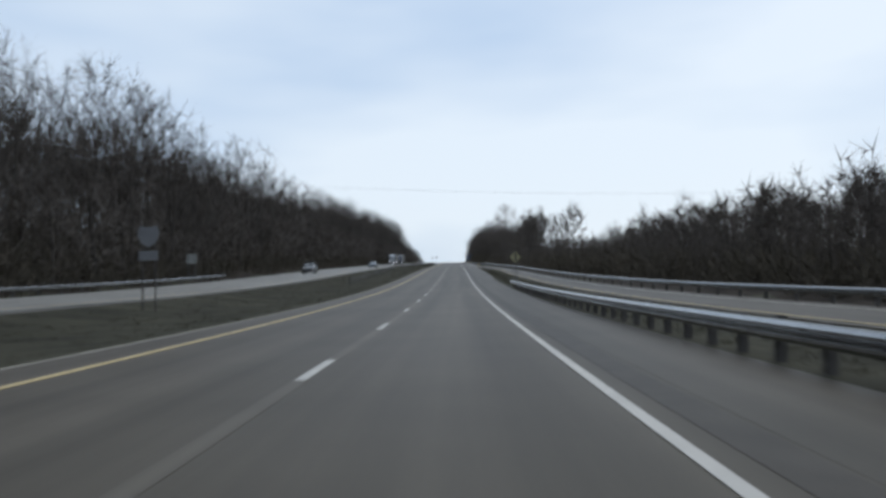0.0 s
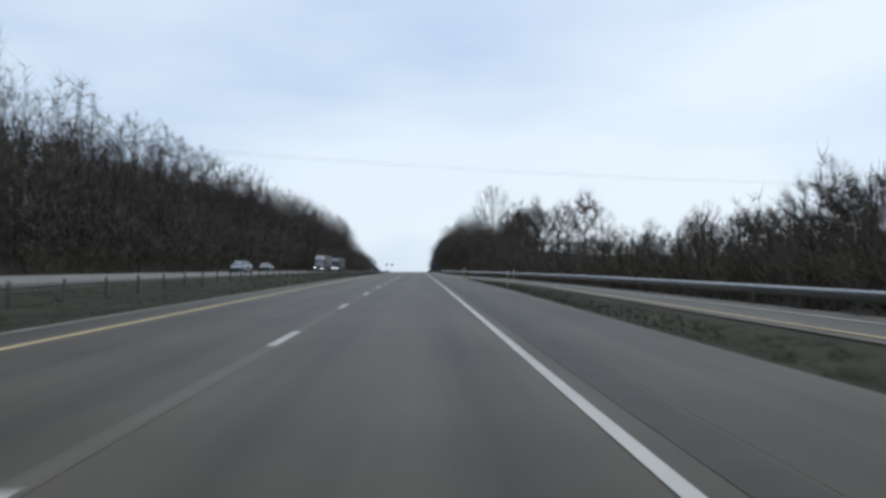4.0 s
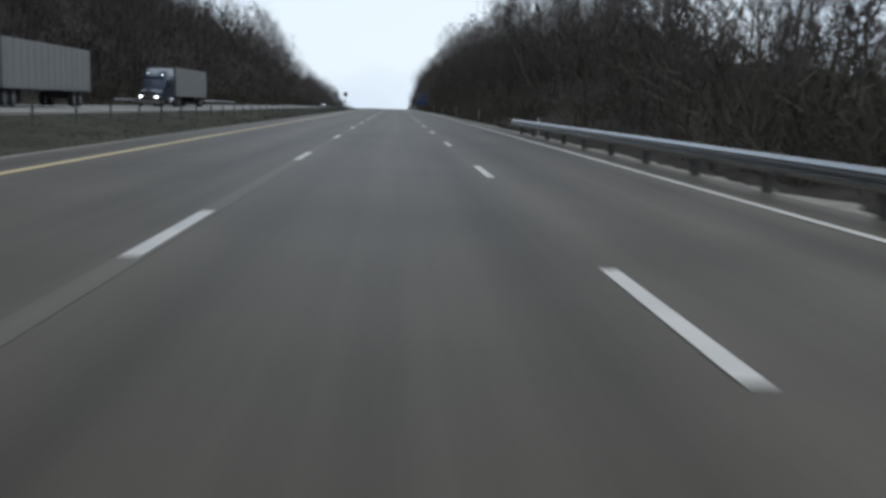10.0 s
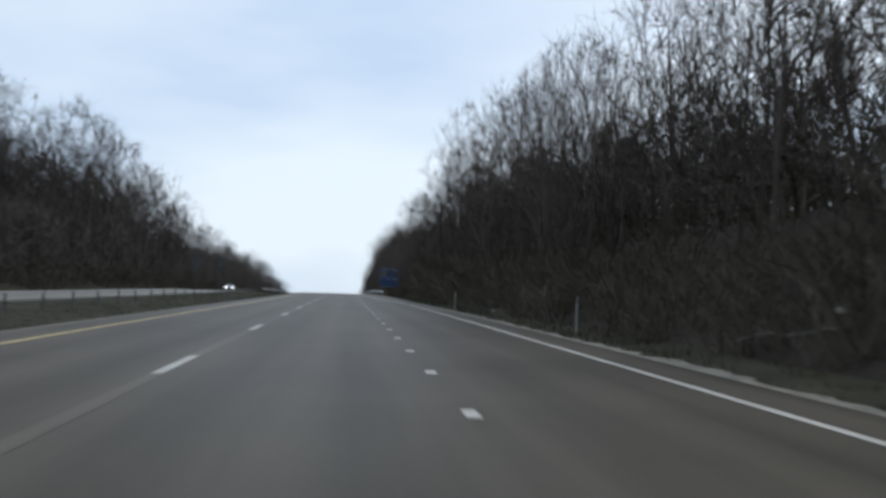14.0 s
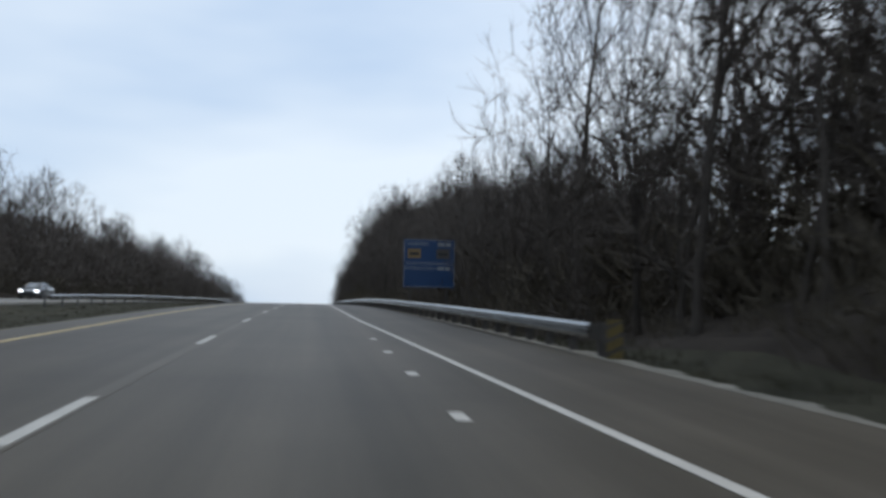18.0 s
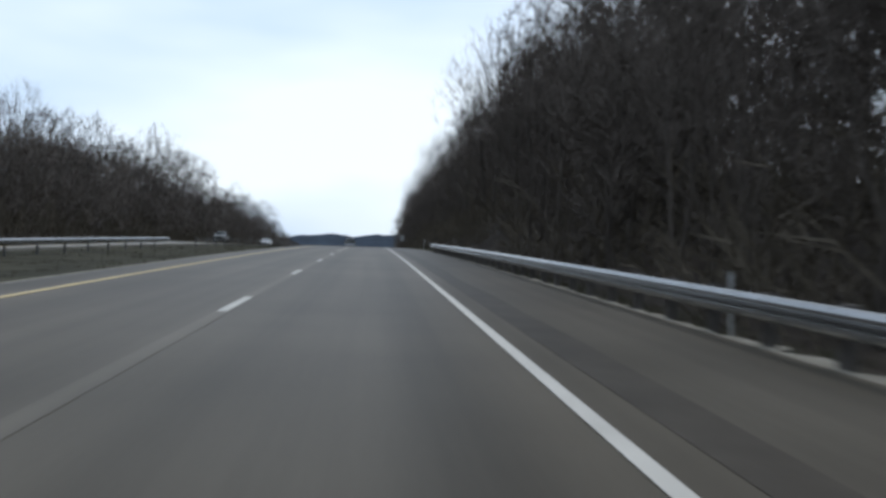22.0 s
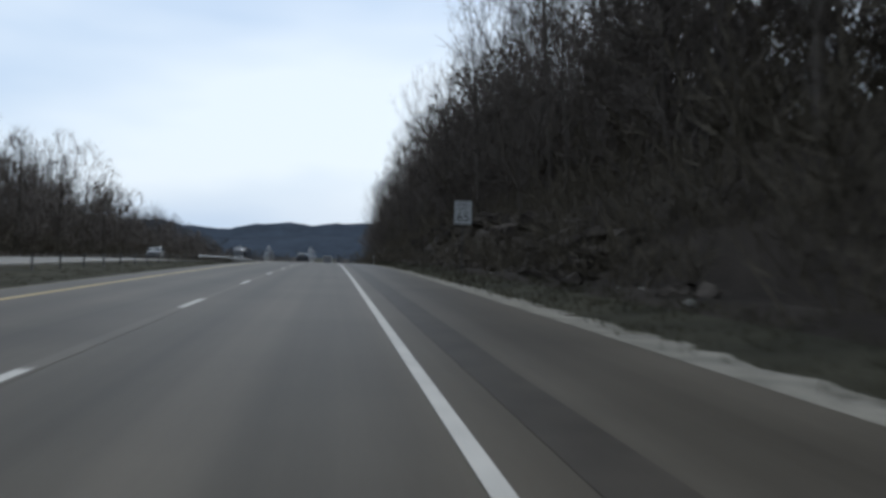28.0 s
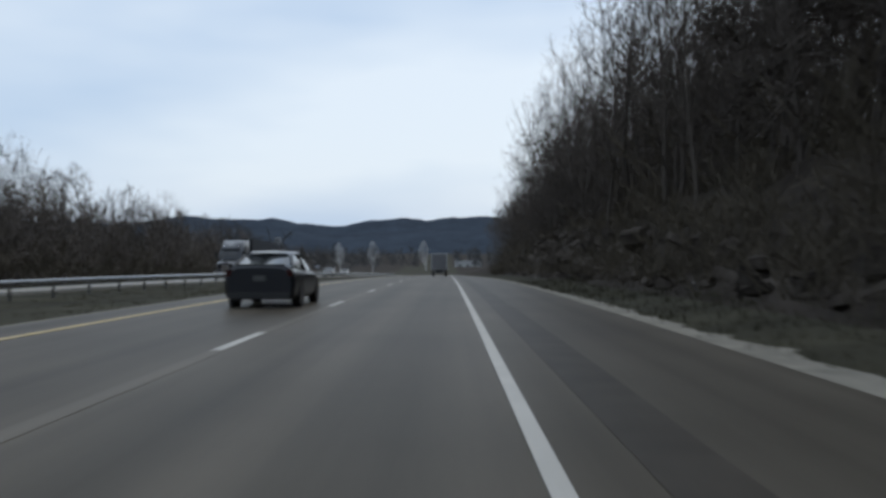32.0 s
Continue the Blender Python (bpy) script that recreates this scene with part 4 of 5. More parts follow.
# blue service sign, two panels
root, up = stand("service_sign", 10.85, 600.2, "large blue service sign with two panels on wooden posts")
for dx in (-1.4, 1.4):
    piece("post", post_mesh(5.1 + up, 0.2, POST_WOOD), root, Matrix.Translation((dx, 0.14, 0)))
top = piece("panel", rounded_panel("panel", SIGN_BLUE, 3.9, 1.8, 0.03, 0.12), root, Matrix.Translation((0, 0, 4.33 + up)))
low = piece("panel", rounded_panel("panel", SIGN_BLUE, 3.9, 1.84, 0.03, 0.12), root, Matrix.Translation((0, 0, 2.50 + up)))
for nm, b in (("border_top", (-1.82, 1.82, -0.006, 0.0, 0.835, 0.86)), ("border_bottom", (-1.82, 1.82, -0.006, 0.0, -0.86, -0.835)), ("border_left", (-1.92, -1.895, -0.006, 0, -0.76, 0.76)), ("border_right", (1.895, 1.92, -0.006, 0, -0.76, 0.76))):
    piece(nm, box_mesh(nm, SIGN_WHITE, *b), top)
    piece(nm, box_mesh(nm, SIGN_WHITE, *b), low)
words("lettering", "LODGING", 0.36, SIGN_LETTER, top, Matrix.Translation((-1.68, -0.004, 0.55)), "LEFT")
words("lettering", "ATTRACTION", 0.36, SIGN_LETTER, low, Matrix.Translation((-1.84, -0.004, 0.52)), "LEFT")
for nm, panel in (("top", top), ("low", low)):
    for x0, x1 in ((0.62, 1.12), (1.22, 1.62)):
        piece("lettering_bar", box_mesh("lettering_bar", SIGN_LETTER, x0, x1, -0.008, 0.0, 0.41, 0.67), panel)
for x0 in (-1.65, 0.55):
    logo = piece("logo_panel", box_mesh("logo_panel", LOGO if x0 < 0 else POST_WOOD, x0, x0 + 1.0, -0.012, 0.0, -0.55, 0.18, bevel=0.01), top)
    piece("logo_bar", box_mesh("logo_bar", BLACK, x0 + 0.15, x0 + 0.85, -0.017, -0.011, -0.3, -0.1), logo)

# speed limit sign
root, up = stand("speed_sign", 9.37, 870.4, "white speed limit sign on a dark post before the rock cut")
panel = piece("panel", rounded_panel("panel", SIGN_WHITE, 0.92, 1.22, 0.012, 0.05), root, Matrix.Translation((0, -0.05, 3.24 + up)))
piece("post", post_mesh(3.7 + up, 0.08, POST_WOOD), root)
for nm, b in (("border", (-0.42, 0.42, -0.004, 0.0, 0.555, 0.575)), ("border", (-0.42, 0.42, -0.004, 0.0, -0.575, -0.555)), ("border", (-0.43, -0.41, -0.004, 0, -0.55, 0.55)), ("border", (0.41, 0.43, -0.004, 0, -0.55, 0.55))):
    piece(nm, box_mesh(nm, BLACK, *b), panel)
words("lettering", "SPEED", 0.22, BLACK, panel, Matrix.Translation((0, -0.003, 0.40)))
words("lettering", "LIMIT", 0.22, BLACK, panel, Matrix.Translation((0, -0.003, 0.18)))
words("numerals", "65", 0.66, BLACK, panel, Matrix.Translation((0, -0.003, -0.24)))

# route marker in the median, and panels seen beyond the opposite road
root, up = stand("route_marker", -12.35, 44.0, "grey route shield and plate on two dark posts in the median")
for dx in (-0.3, 0.3):
    piece("post", post_mesh(3.4, 0.07, POST_WOOD), root, Matrix.Translation((dx, 0.06, 0)))
bm = bmesh.new()
out = [(-0.42, 0.5), (0, 0.42), (0.42, 0.5), (0.52, 0.15), (0.36, -0.3), (0, -0.55), (-0.36, -0.3), (-0.52, 0.15)]
f = bm.faces.new([bm.verts.new((a, 0, b)) for a, b in out])
ex = bmesh.ops.extrude_face_region(bm, geom=[f])
bmesh.ops.translate(bm, verts=[v for v in ex["geom"] if isinstance(v, bmesh.types.BMVert)], vec=(0, 0.012, 0))
bmesh.ops.recalc_face_normals(bm, faces=bm.faces)
piece("shield", bm_mesh("shield", bm, SIGN_BACK), root, Matrix.Translation((0, -0.03, 3.5)))
piece("plate", rounded_panel("plate", SIGN_BACK, 0.9, 0.45, 0.012, 0.04), root, Matrix.Translation((0, -0.03, 2.6)))
root, up = stand("roadside_sign", -29.2, 111.2, "pale square sign panel seen from its back at the woods")
piece("panel", rounded_panel("panel", PALE_POST, 1.2, 1.1, 0.015, 0.05), root, Matrix.Translation((0, 0.03, 3.0 + up)))
for dx in (-0.35, 0.35):
    piece("post", post_mesh(3.4 + up, 0.08), root, Matrix.Translation((dx, 0, 0)))
for dx in (-1.0, 1.0):
    root, up = stand("median_sign", -9.3 + dx, 496, "small dark square sign seen from its back in the median")
    piece("panel", rounded_panel("panel", POST_STEEL, 0.76, 0.76, 0.012, 0.04), root, Matrix.Translation((0, 0.03, 2.9 + up)))
    piece("post", post_mesh(3.2 + up, 0.07), root)


def marker_post(x, y, h, mat, label, group):
    root = tagged(new("marker_post"), label, "marker post", group)
    root.matrix_world = Matrix.Translation((x, y, float(land(x, y)))) @ Euler((rs.gauss(0, 0.03), rs.gauss(0, 0.03), 0)).to_matrix().to_4x4()
    piece("stem", box_mesh("stem", mat, -0.03, 0.03, -0.012, 0.012, -0.2, h, bevel=0.008), root)
    piece("reflector", box_mesh("reflector", SIGN_WHITE if mat is PALE_POST else YELLOW_PAINT, -0.04, 0.04, -0.017, -0.0125, h - 0.28, h - 0.06), root)
    piece("foot", box_mesh("foot", POST_STEEL, -0.09, 0.09, -0.06, 0.06, -0.05, 0.03, bevel=0.01), root)


for x, y in ((7.05, 220.6), (7.25, 222.6), (7.5, 226.0)):
    marker_post(x, y, 1.15, YELLOW_POST, "yellow flexible marker post at the nose of the merge", "yellow marker posts")
for x, y in ((8.0, 181), (9.0, 187.5), (10.4, 300), (9.6, 348), (9.3, 381), (9.3, 412), (9.1, 441), (9.0, 471), (8.0, 659.3), (7.9, 749), (7.8, 934.5)):
    marker_post(x, y, 1.1, PALE_POST, "pale thin roadside marker post in the verge", "roadside marker posts")

# white chevron at the nose of the grass
CHEVRON = mesh("nose_mark", [(5.8, -0.1, 0), (6.05, -0.25, 0), (7.6, -1.05, 0), (7.6, -0.85, 0), (6.2, -0.02, 0), (6.75, 0.35, 0), (6.5, 0.42, 0)], [(0, 1, 4), (1, 2, 3, 4), (0, 4, 5, 6)], WHITE_PAINT)
piece("nose_mark", CHEVRON, markings, at(218.6, 0, 0.02))

# ---- rock cut ----
def rock_face(y0, y1, low, high, seed):
    rr = np.random.RandomState(seed)
    ys = np.arange(y0, y1, 0.7)
    zs = np.linspace(0, 1, 15)
    V, Fc = [], []
    ledge = np.cumsum(rr.uniform(0.0, 1, 15) ** 3)
    ledge = ledge / ledge[-1]
    for i, y in enumerate(ys):
        ends = min(1, (y - y0) / 14, (y1 - y) / 14)
        hgt = (low + (high - low) * (0.5 + 0.5 * math.sin(y * 0.045 + seed))) * (0.25 + 0.75 * ends)
        for k, f in enumerate(zs):
            big = noise.noise((y * 0.12, f * 2.0, seed))
            mid = noise.noise((y * 0.5, f * 5.0, seed + 3))
            fine = noise.noise((y * 1.7, f * 14.0, seed + 7))
            x = 11.2 + 3.4 * (0.45 * f + 0.55 * ledge[k]) + 1.1 * big + 0.7 * mid + 0.3 * fine
            V.append((x, y + 0.2 * fine, float(road_z(y)) - 0.1 + hgt * f + 0.18 * mid))
        V.append((x + 3.0, y, float(land(x + 3, y)) - 0.3))
    n = 16
    for i in range(len(ys) - 1):
        for k in range(n - 1):
            Fc.append((i * n + k, i * n + k + 1, (i + 1) * n + k + 1, (i + 1) * n + k))
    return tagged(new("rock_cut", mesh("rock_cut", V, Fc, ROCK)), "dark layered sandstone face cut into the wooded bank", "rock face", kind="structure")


cut = rock_face(775, 835, 1.0, 2.2, 4)
cut = rock_face(850, 1120, 1.8, 4.0, 11)
BLOCKS = []
for k in range(8):
    rr = random.Random(900 + k)
    bm = bmesh.new()
    box(bm, -0.5, 0.5, -0.5, 0.5, -0.5, 0.5, bevel=0.12)
    for v in bm.verts:
        v.co += Vector((rr.uniform(-0.16, 0.16), rr.uniform(-0.16, 0.16), rr.uniform(-0.16, 0.16)))
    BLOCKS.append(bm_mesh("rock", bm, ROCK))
loose = []
for y0, y1, low, high, seed in ((778, 832, 1.2, 2.4, 4), (852, 1110, 2.0, 4.4, 11)):
    z = 0.0
    while z < high:
        th = rs.uniform(0.24, 0.55)
        y = y0 + rs.uniform(0, 2)
        while y < y1:
            ln = rs.uniform(0.4, 1.5)
            hgt = low + (high - low) * (0.5 + 0.5 * math.sin(y * 0.045 + seed)) * min(1, (y - y0) / 14, (y1 - y) / 14 + 0.01)
            if z < hgt and rs.random() < 0.42 + 0.4 * noise.noise((y * 0.2, z * 0.6, seed)):
                x = 11.7 + z * 0.62 + 1.0 * noise.noise((y * 0.12, z, seed)) + rs.uniform(-0.4, 0.4)
                m = Matrix.Translation((x, y + ln / 2, float(road_z(y)) + z + th / 2 - 0.15)) @ Euler((rs.gauss(0, 0.25), rs.gauss(0, 0.3), rs.gauss(0, 0.5))).to_matrix().to_4x4() @ Matrix.Diagonal((rs.uniform(0.5, 1.1), ln * rs.uniform(0.5, 0.9), th * rs.uniform(0.8, 1.5), 1))
                loose.append((0 if 900 < y < 985 else 1, rs.randrange(8), m))
            y += ln * rs.uniform(0.95, 1.3)
        z += th
for k in range(150):
    y = rs.uniform(742, 1080)
    sz = rs.uniform(0.15, 0.5) if y < 850 else rs.uniform(0.2, 0.65)
    x = 10.4 + abs(rs.gauss(0, 0.6))
    loose.append((1, k % 8, Matrix.Translation((x, y, float(land(x, y)) + 0.05)) @ Euler((rs.uniform(-0.6, 0.6), rs.uniform(-0.6, 0.6), rs.uniform(0, 6.3))).to_matrix().to_4x4() @ Matrix.Diagonal((sz, sz * rs.uniform(0.8, 1.6), sz * 0.7, 1))))
near = [q for q in loose if q[0] == 0][:300]
for q in near:
    piece("rock", BLOCKS[q[1]], cut, q[2])
VV, FF, base = [], [], 0
arrays = []
for me in BLOCKS:
    co = np.array([v.co[:] for v in me.vertices])
    arrays.append((co, [tuple(p.vertices) for p in me.polygons]))
taken = {id(q) for q in near}
for q in loose:
    if id(q) in taken:
        continue
    co, polys = arrays[q[1]]
    m = np.array(q[2])
    VV.append(co @ m[:3, :3].T + m[:3, 3])
    FF += [tuple(i + base for i in p) for p in polys]
    base += len(co)
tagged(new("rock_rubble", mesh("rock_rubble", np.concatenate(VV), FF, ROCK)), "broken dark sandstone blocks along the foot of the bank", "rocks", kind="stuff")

# brush growing on and before the rocks
spots = []
for k in range(420):
    y = rs.uniform(776, 1115)
    spots.append((10.9 + 4.2 * rs.random() ** 1.3, y, rs.uniform(0.3, 0.95), rs.uniform(0, 6.28), rs.randrange(6)))
joined("brush_on_rocks", BUSH, spots, (BRUSH,), "sparse dry brush rooted between the rocks of the cut", "brush")
PALE_STONE = material("pale_stone", (0.24, 0.225, 0.20), rough=0.9, vary=0.3, scale=6, fine=30, per_object=0.3)
PEBBLE = BLOCKS[2].copy()
PEBBLE.materials[0] = PALE_STONE
for k in range(60):
    y = rs.uniform(372, 540) if k < 18 else rs.uniform(740, 1040)
    x = rs.uniform(9.8, 12.6)
    sz = rs.uniform(0.08, 0.20)
    ob = tagged(new("stone", PEBBLE), "small pale stone lying on the bank", "stone", "stones on the bank")
    ob.matrix_world = Matrix.Translation((x, y, float(land(x, y)) + sz * 0.3)) @ Euler((rs.uniform(-0.6, 0.6), rs.uniform(-0.6, 0.6), rs.uniform(0, 6.3))).to_matrix().to_4x4() @ Matrix.Diagonal((sz, sz * rs.uniform(0.8, 1.6), sz * 0.8, 1))

# dry grass tufts along the verge and in the median
def tufts(name, count, y0, y1, place, size, label):
    rr = np.random.RandomState(int(y0) + count)
    ys = rr.uniform(y0, y1, count)
    xs = np.array([place(y, rr) for y in ys])
    zs = land(xs, ys)
    V, Fc = [], []
    for x, y, z in zip(xs, ys, zs):
        hgt = size * rr.uniform(0.5, 1.3)
        for _ in range(7):
            p = np.array((x + rr.normal(0, 0.13), y + rr.normal(0, 0.13), z - 0.03))
            a = rr.uniform(0, 6.28)
            b = len(V)
            V += [p + (0.014 * math.cos(a), 0.014 * math.sin(a), 0), p - (0.014 * math.cos(a), 0.014 * math.sin(a), 0), p + (rr.normal(0, 0.09), rr.normal(0, 0.09), hgt * rr.uniform(0.6, 1.0))]
            Fc.append((b, b + 1, b + 2))
    tagged(new(name, mesh(name, V, Fc, STRAW)), label, "grass", kind="stuff")


STRAW = material("dry_grass_blades", (0.044, 0.042, 0.027), rough=1.0, vary=0.45, scale=0.6, fine=6, bump=0, tint=(0.064, 0.058, 0.039), spec=0.1)
tufts("verge_grass", 9000, 284, 1010, lambda y, rr: paved_right(y) + 0.45 + 3.2 * rr.rand(), 0.26, "short dry grass tufts along the verge")
tufts("median_grass", 9000, 0, 1010, lambda y, rr: -5.6 - 8.6 * rr.rand(), 0.17, "short dry grass tufts in the median")
tufts("ramp_grass", 2500, 5, 215, lambda y, rr: 7.1 + (ramp_left(y) - 8.3) * rr.rand(), 0.17, "short dry grass between highway and ramp")

# fallen branches on the bank
DEAD_WOOD = material("bleached_dead_wood", (0.15, 0.138, 0.118), rough=0.9, vary=0.35, scale=3, fine=30)
def tube(name, line, r0, r1, n=5):
    V, Fc = [], []
    for i, p in enumerate(line):
        d = line[min(i + 1, len(line) - 1)] - line[max(i - 1, 0)]
        d = d / np.linalg.norm(d)
        u = np.cross(d, (0.1, 0.2, 1.0))
        u /= np.linalg.norm(u)
        v = np.cross(d, u)
        r = r0 + (r1 - r0) * i / (len(line) - 1)
        V += [tuple(p + r * (u * math.cos(k * 2 * math.pi / n) + v * math.sin(k * 2 * math.pi / n))) for k in range(n)]
        if i:
            Fc += [((i - 1) * n + k, (i - 1) * n + (k + 1) % n, i * n + (k + 1) % n, i * n + k) for k in range(n)]
    Fc += [tuple(range(n)), tuple((len(line) - 1) * n + k for k in reversed(range(n)))]
    return mesh(name, V, Fc, DEAD_WOOD)


for x, y, a, ln in ((10.6, 757, 0.5, 3.2), (10.9, 759, 1.2, 2.4), (11.2, 768, 0.2, 2.8), (10.8, 772, 2.2, 2.2), (11.0, 455, 0.9, 2.6), (11.3, 430, 2.4, 2.2)):
    r2 = np.random.RandomState(int(y))
    root = tagged(new("fallen_branch"), "pale fallen branch lying on the bank", "branch", "fallen branches")
    root.matrix_world = Matrix.Translation((x, y, float(land(x, y)) + 0.05))
    pts = limb(r2, [], np.zeros(3), np.array((math.cos(a), math.sin(a), 0.12)), ln * 0.8, 0.05, 0.02, 5, 1, 0.2, 0.02)
    piece("stem", tube("stem", [p for p, d in pts], 0.05, 0.02), root)
    for p, d in pts[2:]:
        piece("side_branch", tube("side_branch", [q for q, e in limb(r2, [], p, side_way(r2, d, 0.8), ln * 0.35, 0.03, 0.012, 2, 2, 0.3, 0.05)], 0.026, 0.010), root)

# ---- the valley beyond the hill ----
spots = []
for k in range(260):
    y = rs.uniform(1150, 1750)
    x = rs.choice((-1, 1)) * rs.uniform(24, 60 + (y - 1100) * 0.5) + (-14 if rs.random() < 0.5 else 0)
    spots.append((x, y, rs.uniform(0.9, 1.8), rs.uniform(0, 6.28), rs.randrange(6)))
for k in range(120):
    spots.append((rs.uniform(-400, 500), rs.uniform(1780, 2100), rs.uniform(1.4, 2.4), rs.uniform(0, 6.28), rs.randrange(6)))
for k in range(170):
    spots.append((rs.uniform(-330, 330), rs.uniform(1450, 1800), rs.uniform(1.7, 2.7), rs.uniform(0, 6.28), rs.randrange(6)))
for k in range(420):
    y = 1850 + 950 * rs.random() ** 1.3
    spots.append((rs.uniform(-0.32, 0.32) * y, y, rs.uniform(1.8, 2.9), rs.uniform(0, 6.28), rs.randrange(6)))
spots = [q for q in spots if not (-34 < q[0] < 16 and q[1] < 1850)]
joined("valley_woods", FAR, spots, (HAZE_GREY_WOOD, HAZE_GREY_WOOD), "dark bare woods on the valley floor beyond the hill, greyed for haze", "woods")
PALE_BARK = material("white_sycamore_bark", (0.55, 0.54, 0.52), rough=0.8, vary=0.25, scale=0.8, fine=6, bump=0.2)
for x, y, h in ((-95, 1500, 22), (-62, 1530, 19), (-45, 1560, 20), (-12, 1620, 21), (-120, 1440, 19)):
    v1, f1, v2, f2 = grow(int(700 + y), h, 0.25, 0.2, 0.5, nodes=150, twigs=5, twig_w=0.06, twig_l=1.5, girth=0.014, thin=0.022, climb=0.8, lead=0.5)
    root = tagged(new("sycamore"), "white-barked bare sycamore in the valley", "tree", "white sycamores")
    root.matrix_world = Matrix.Translation((x, y, float(land(x, y))))
    piece("trunk", mesh("trunk", v1, f1, PALE_BARK), root)
    piece("crown", mesh("crown", v2, f2, PALE_BARK), root)
WALL_WHITE = material("white_cladding", (0.36, 0.365, 0.36), rough=0.6, vary=0.08, scale=0.2, fine=2, bump=0)
for x, y, w, d, h in ((24, 1900, 26, 14, 7), (58, 1930, 18, 12, 6), (-150, 1880, 22, 14, 7)):
    root = tagged(new("warehouse"), "low white warehouse far down the valley", "building", "far buildings")
    root.matrix_world = Matrix.Translation((x, y, float(land(x, y))))
    piece("wall", box_mesh("wall", WALL_WHITE, -w / 2, w / 2, -d / 2, d / 2, -0.5, h, bevel=0.05), root)
    piece("roof", box_mesh("roof", SIGN_BACK, -w / 2 - 0.4, w / 2 + 0.4, -d / 2 - 0.4, d / 2 + 0.4, h, h + 0.5, bevel=0.1), root)
    for k in range(3):
        piece("door", box_mesh("door", POST_STEEL, -w / 2 + w * (k + 0.5) / 3.5, -w / 2 + w * (k + 0.5) / 3.5 + 3, -d / 2 - 0.06, -d / 2, 0, 3.6), root)

# ---- vehicles ----
GLASS = plain("tinted_glass", (0.015, 0.019, 0.020), 0.12, coat=0.4)
GLASS.node_tree.nodes["Principled BSDF"].inputs["Specular IOR Level"].default_value = 0.5
TYRE = material("black_rubber", (0.018, 0.018, 0.018), rough=0.85, vary=0.3, scale=8, fine=60, bump=0.1)
RIM = plain("alloy_rim", (0.32, 0.32, 0.33), 0.35, 0.8)
PLASTIC = plain("black_plastic", (0.02, 0.02, 0.021), 0.6)
CHROME = plain("chrome", (0.6, 0.6, 0.62), 0.15, 1.0)
TAIL = plain("red_lens", (0.035, 0.005, 0.005), 0.25, coat=0.5)
LAMP = plain("lit_headlamp", (0.92, 0.95, 1.0), 0.2, glow=5.0)
PLATE = plain("pale_plate", (0.07, 0.07, 0.068), 0.5)


def paint(name, colour, rough=0.28, coat=0.6):
    m = material(name, colour, rough=rough, metal=0.25, vary=0.08, scale=1.5, fine=12, bump=0)
    m.node_tree.nodes["Principled BSDF"].inputs["Coat Weight"].default_value = coat
    return m


def loft(name, mat, stations, smooth=True):
    """Stations: y and half an outline [(x, z)] from the lower middle round to the upper middle."""
    V, Fc = [], []
    for y, half in stations:
        ring = list(half) + [(-x, z) for x, z in reversed(half)]
        V += [(x, y, z) for x, z in ring]
    n = 2 * len(stations[0][1])
    for i in range(len(stations) - 1):
        for k in range(n):
            Fc.append((i * n + k, i * n + (k + 1) % n, (i + 1) * n + (k + 1) % n, (i + 1) * n + k))
    Fc.append(tuple(range(n)))
    Fc.append(tuple((len(stations) - 1) * n + k for k in reversed(range(n))))
    me = mesh(name, V, Fc, mat)
    bm = bmesh.new()
    bm.from_mesh(me)
    bmesh.ops.recalc_face_normals(bm, faces=bm.faces)
    bm.to_mesh(me)
    bm.free()
    if smooth:
        me.polygons.foreach_set("use_smooth", np.array([len(p.vertices) == 4 for p in me.polygons]))
        me.set_sharp_from_angle(angle=radians(40))
    return me


def shell(y, w, zb, zs, zt):
    return (y, [(0.0, zb), (w * 0.86, zb), (w * 0.97, zb + 0.10), (w, (zb + zs) / 2), (w * 0.985, zs - 0.05), (w * 0.90, zs + 0.3 * (zt - zs)), (w * 0.70, zt - 0.01), (0.0, zt + 0.015)])


def house(y, w, z0, w1, z1):
    return (y, [(0.0, z0), (w, z0), (w * 0.5 + w1 * 0.5 + 0.01, (z0 + z1) / 2), (w1, z1 - 0.07), (w1 * 0.86, z1 - 0.01), (0.0, z1 + 0.015)])


def glazing(root, stations):
    """The glass of a car: windscreen, rear window and side windows, each a piece of its own."""
    whole = loft("glass", GLASS, stations)
    co = [v.co.copy() for v in whole.vertices]
    groups = {}
    for p in whole.polygons:
        n = p.normal
        mid = sum((co[i] for i in p.vertices), Vector()) / len(p.vertices)
        if n.z < -0.6:
            continue
        if abs(n.x) > 0.55:
            groups.setdefault(("side_window", mid.x > 0), []).append(p)
        elif mid.y > stations[-3][0]:
            groups.setdefault(("windscreen", 0), []).append(p)
        elif mid.y < stations[1][0]:
            groups.setdefault(("rear_window", 0), []).append(p)
        else:
            groups.setdefault(("roof_lining", 0), []).append(p)
    for (name, _), polys in groups.items():
        used = sorted({i for p in polys for i in p.vertices})
        where = {i: k for k, i in enumerate(used)}
        me = mesh(name, [tuple(co[i]) for i in used], [tuple(where[i] for i in p.vertices) for p in polys], GLASS, smooth=True)
        me.set_sharp_from_angle(angle=radians(40))
        piece(name, me, root)
    bpy.data.meshes.remove(whole)


def bar(name, mat, p, q, w, parent):
    p, q = Vector(p), Vector(q)
    d = q - p
    me = box_mesh(name, mat, -w / 2, w / 2, -w / 2, w / 2, 0, d.length, bevel=w * 0.2)
    return piece(name, me, parent, Matrix.Translation(p) @ d.to_track_quat("Z", "Y").to_matrix().to_4x4())


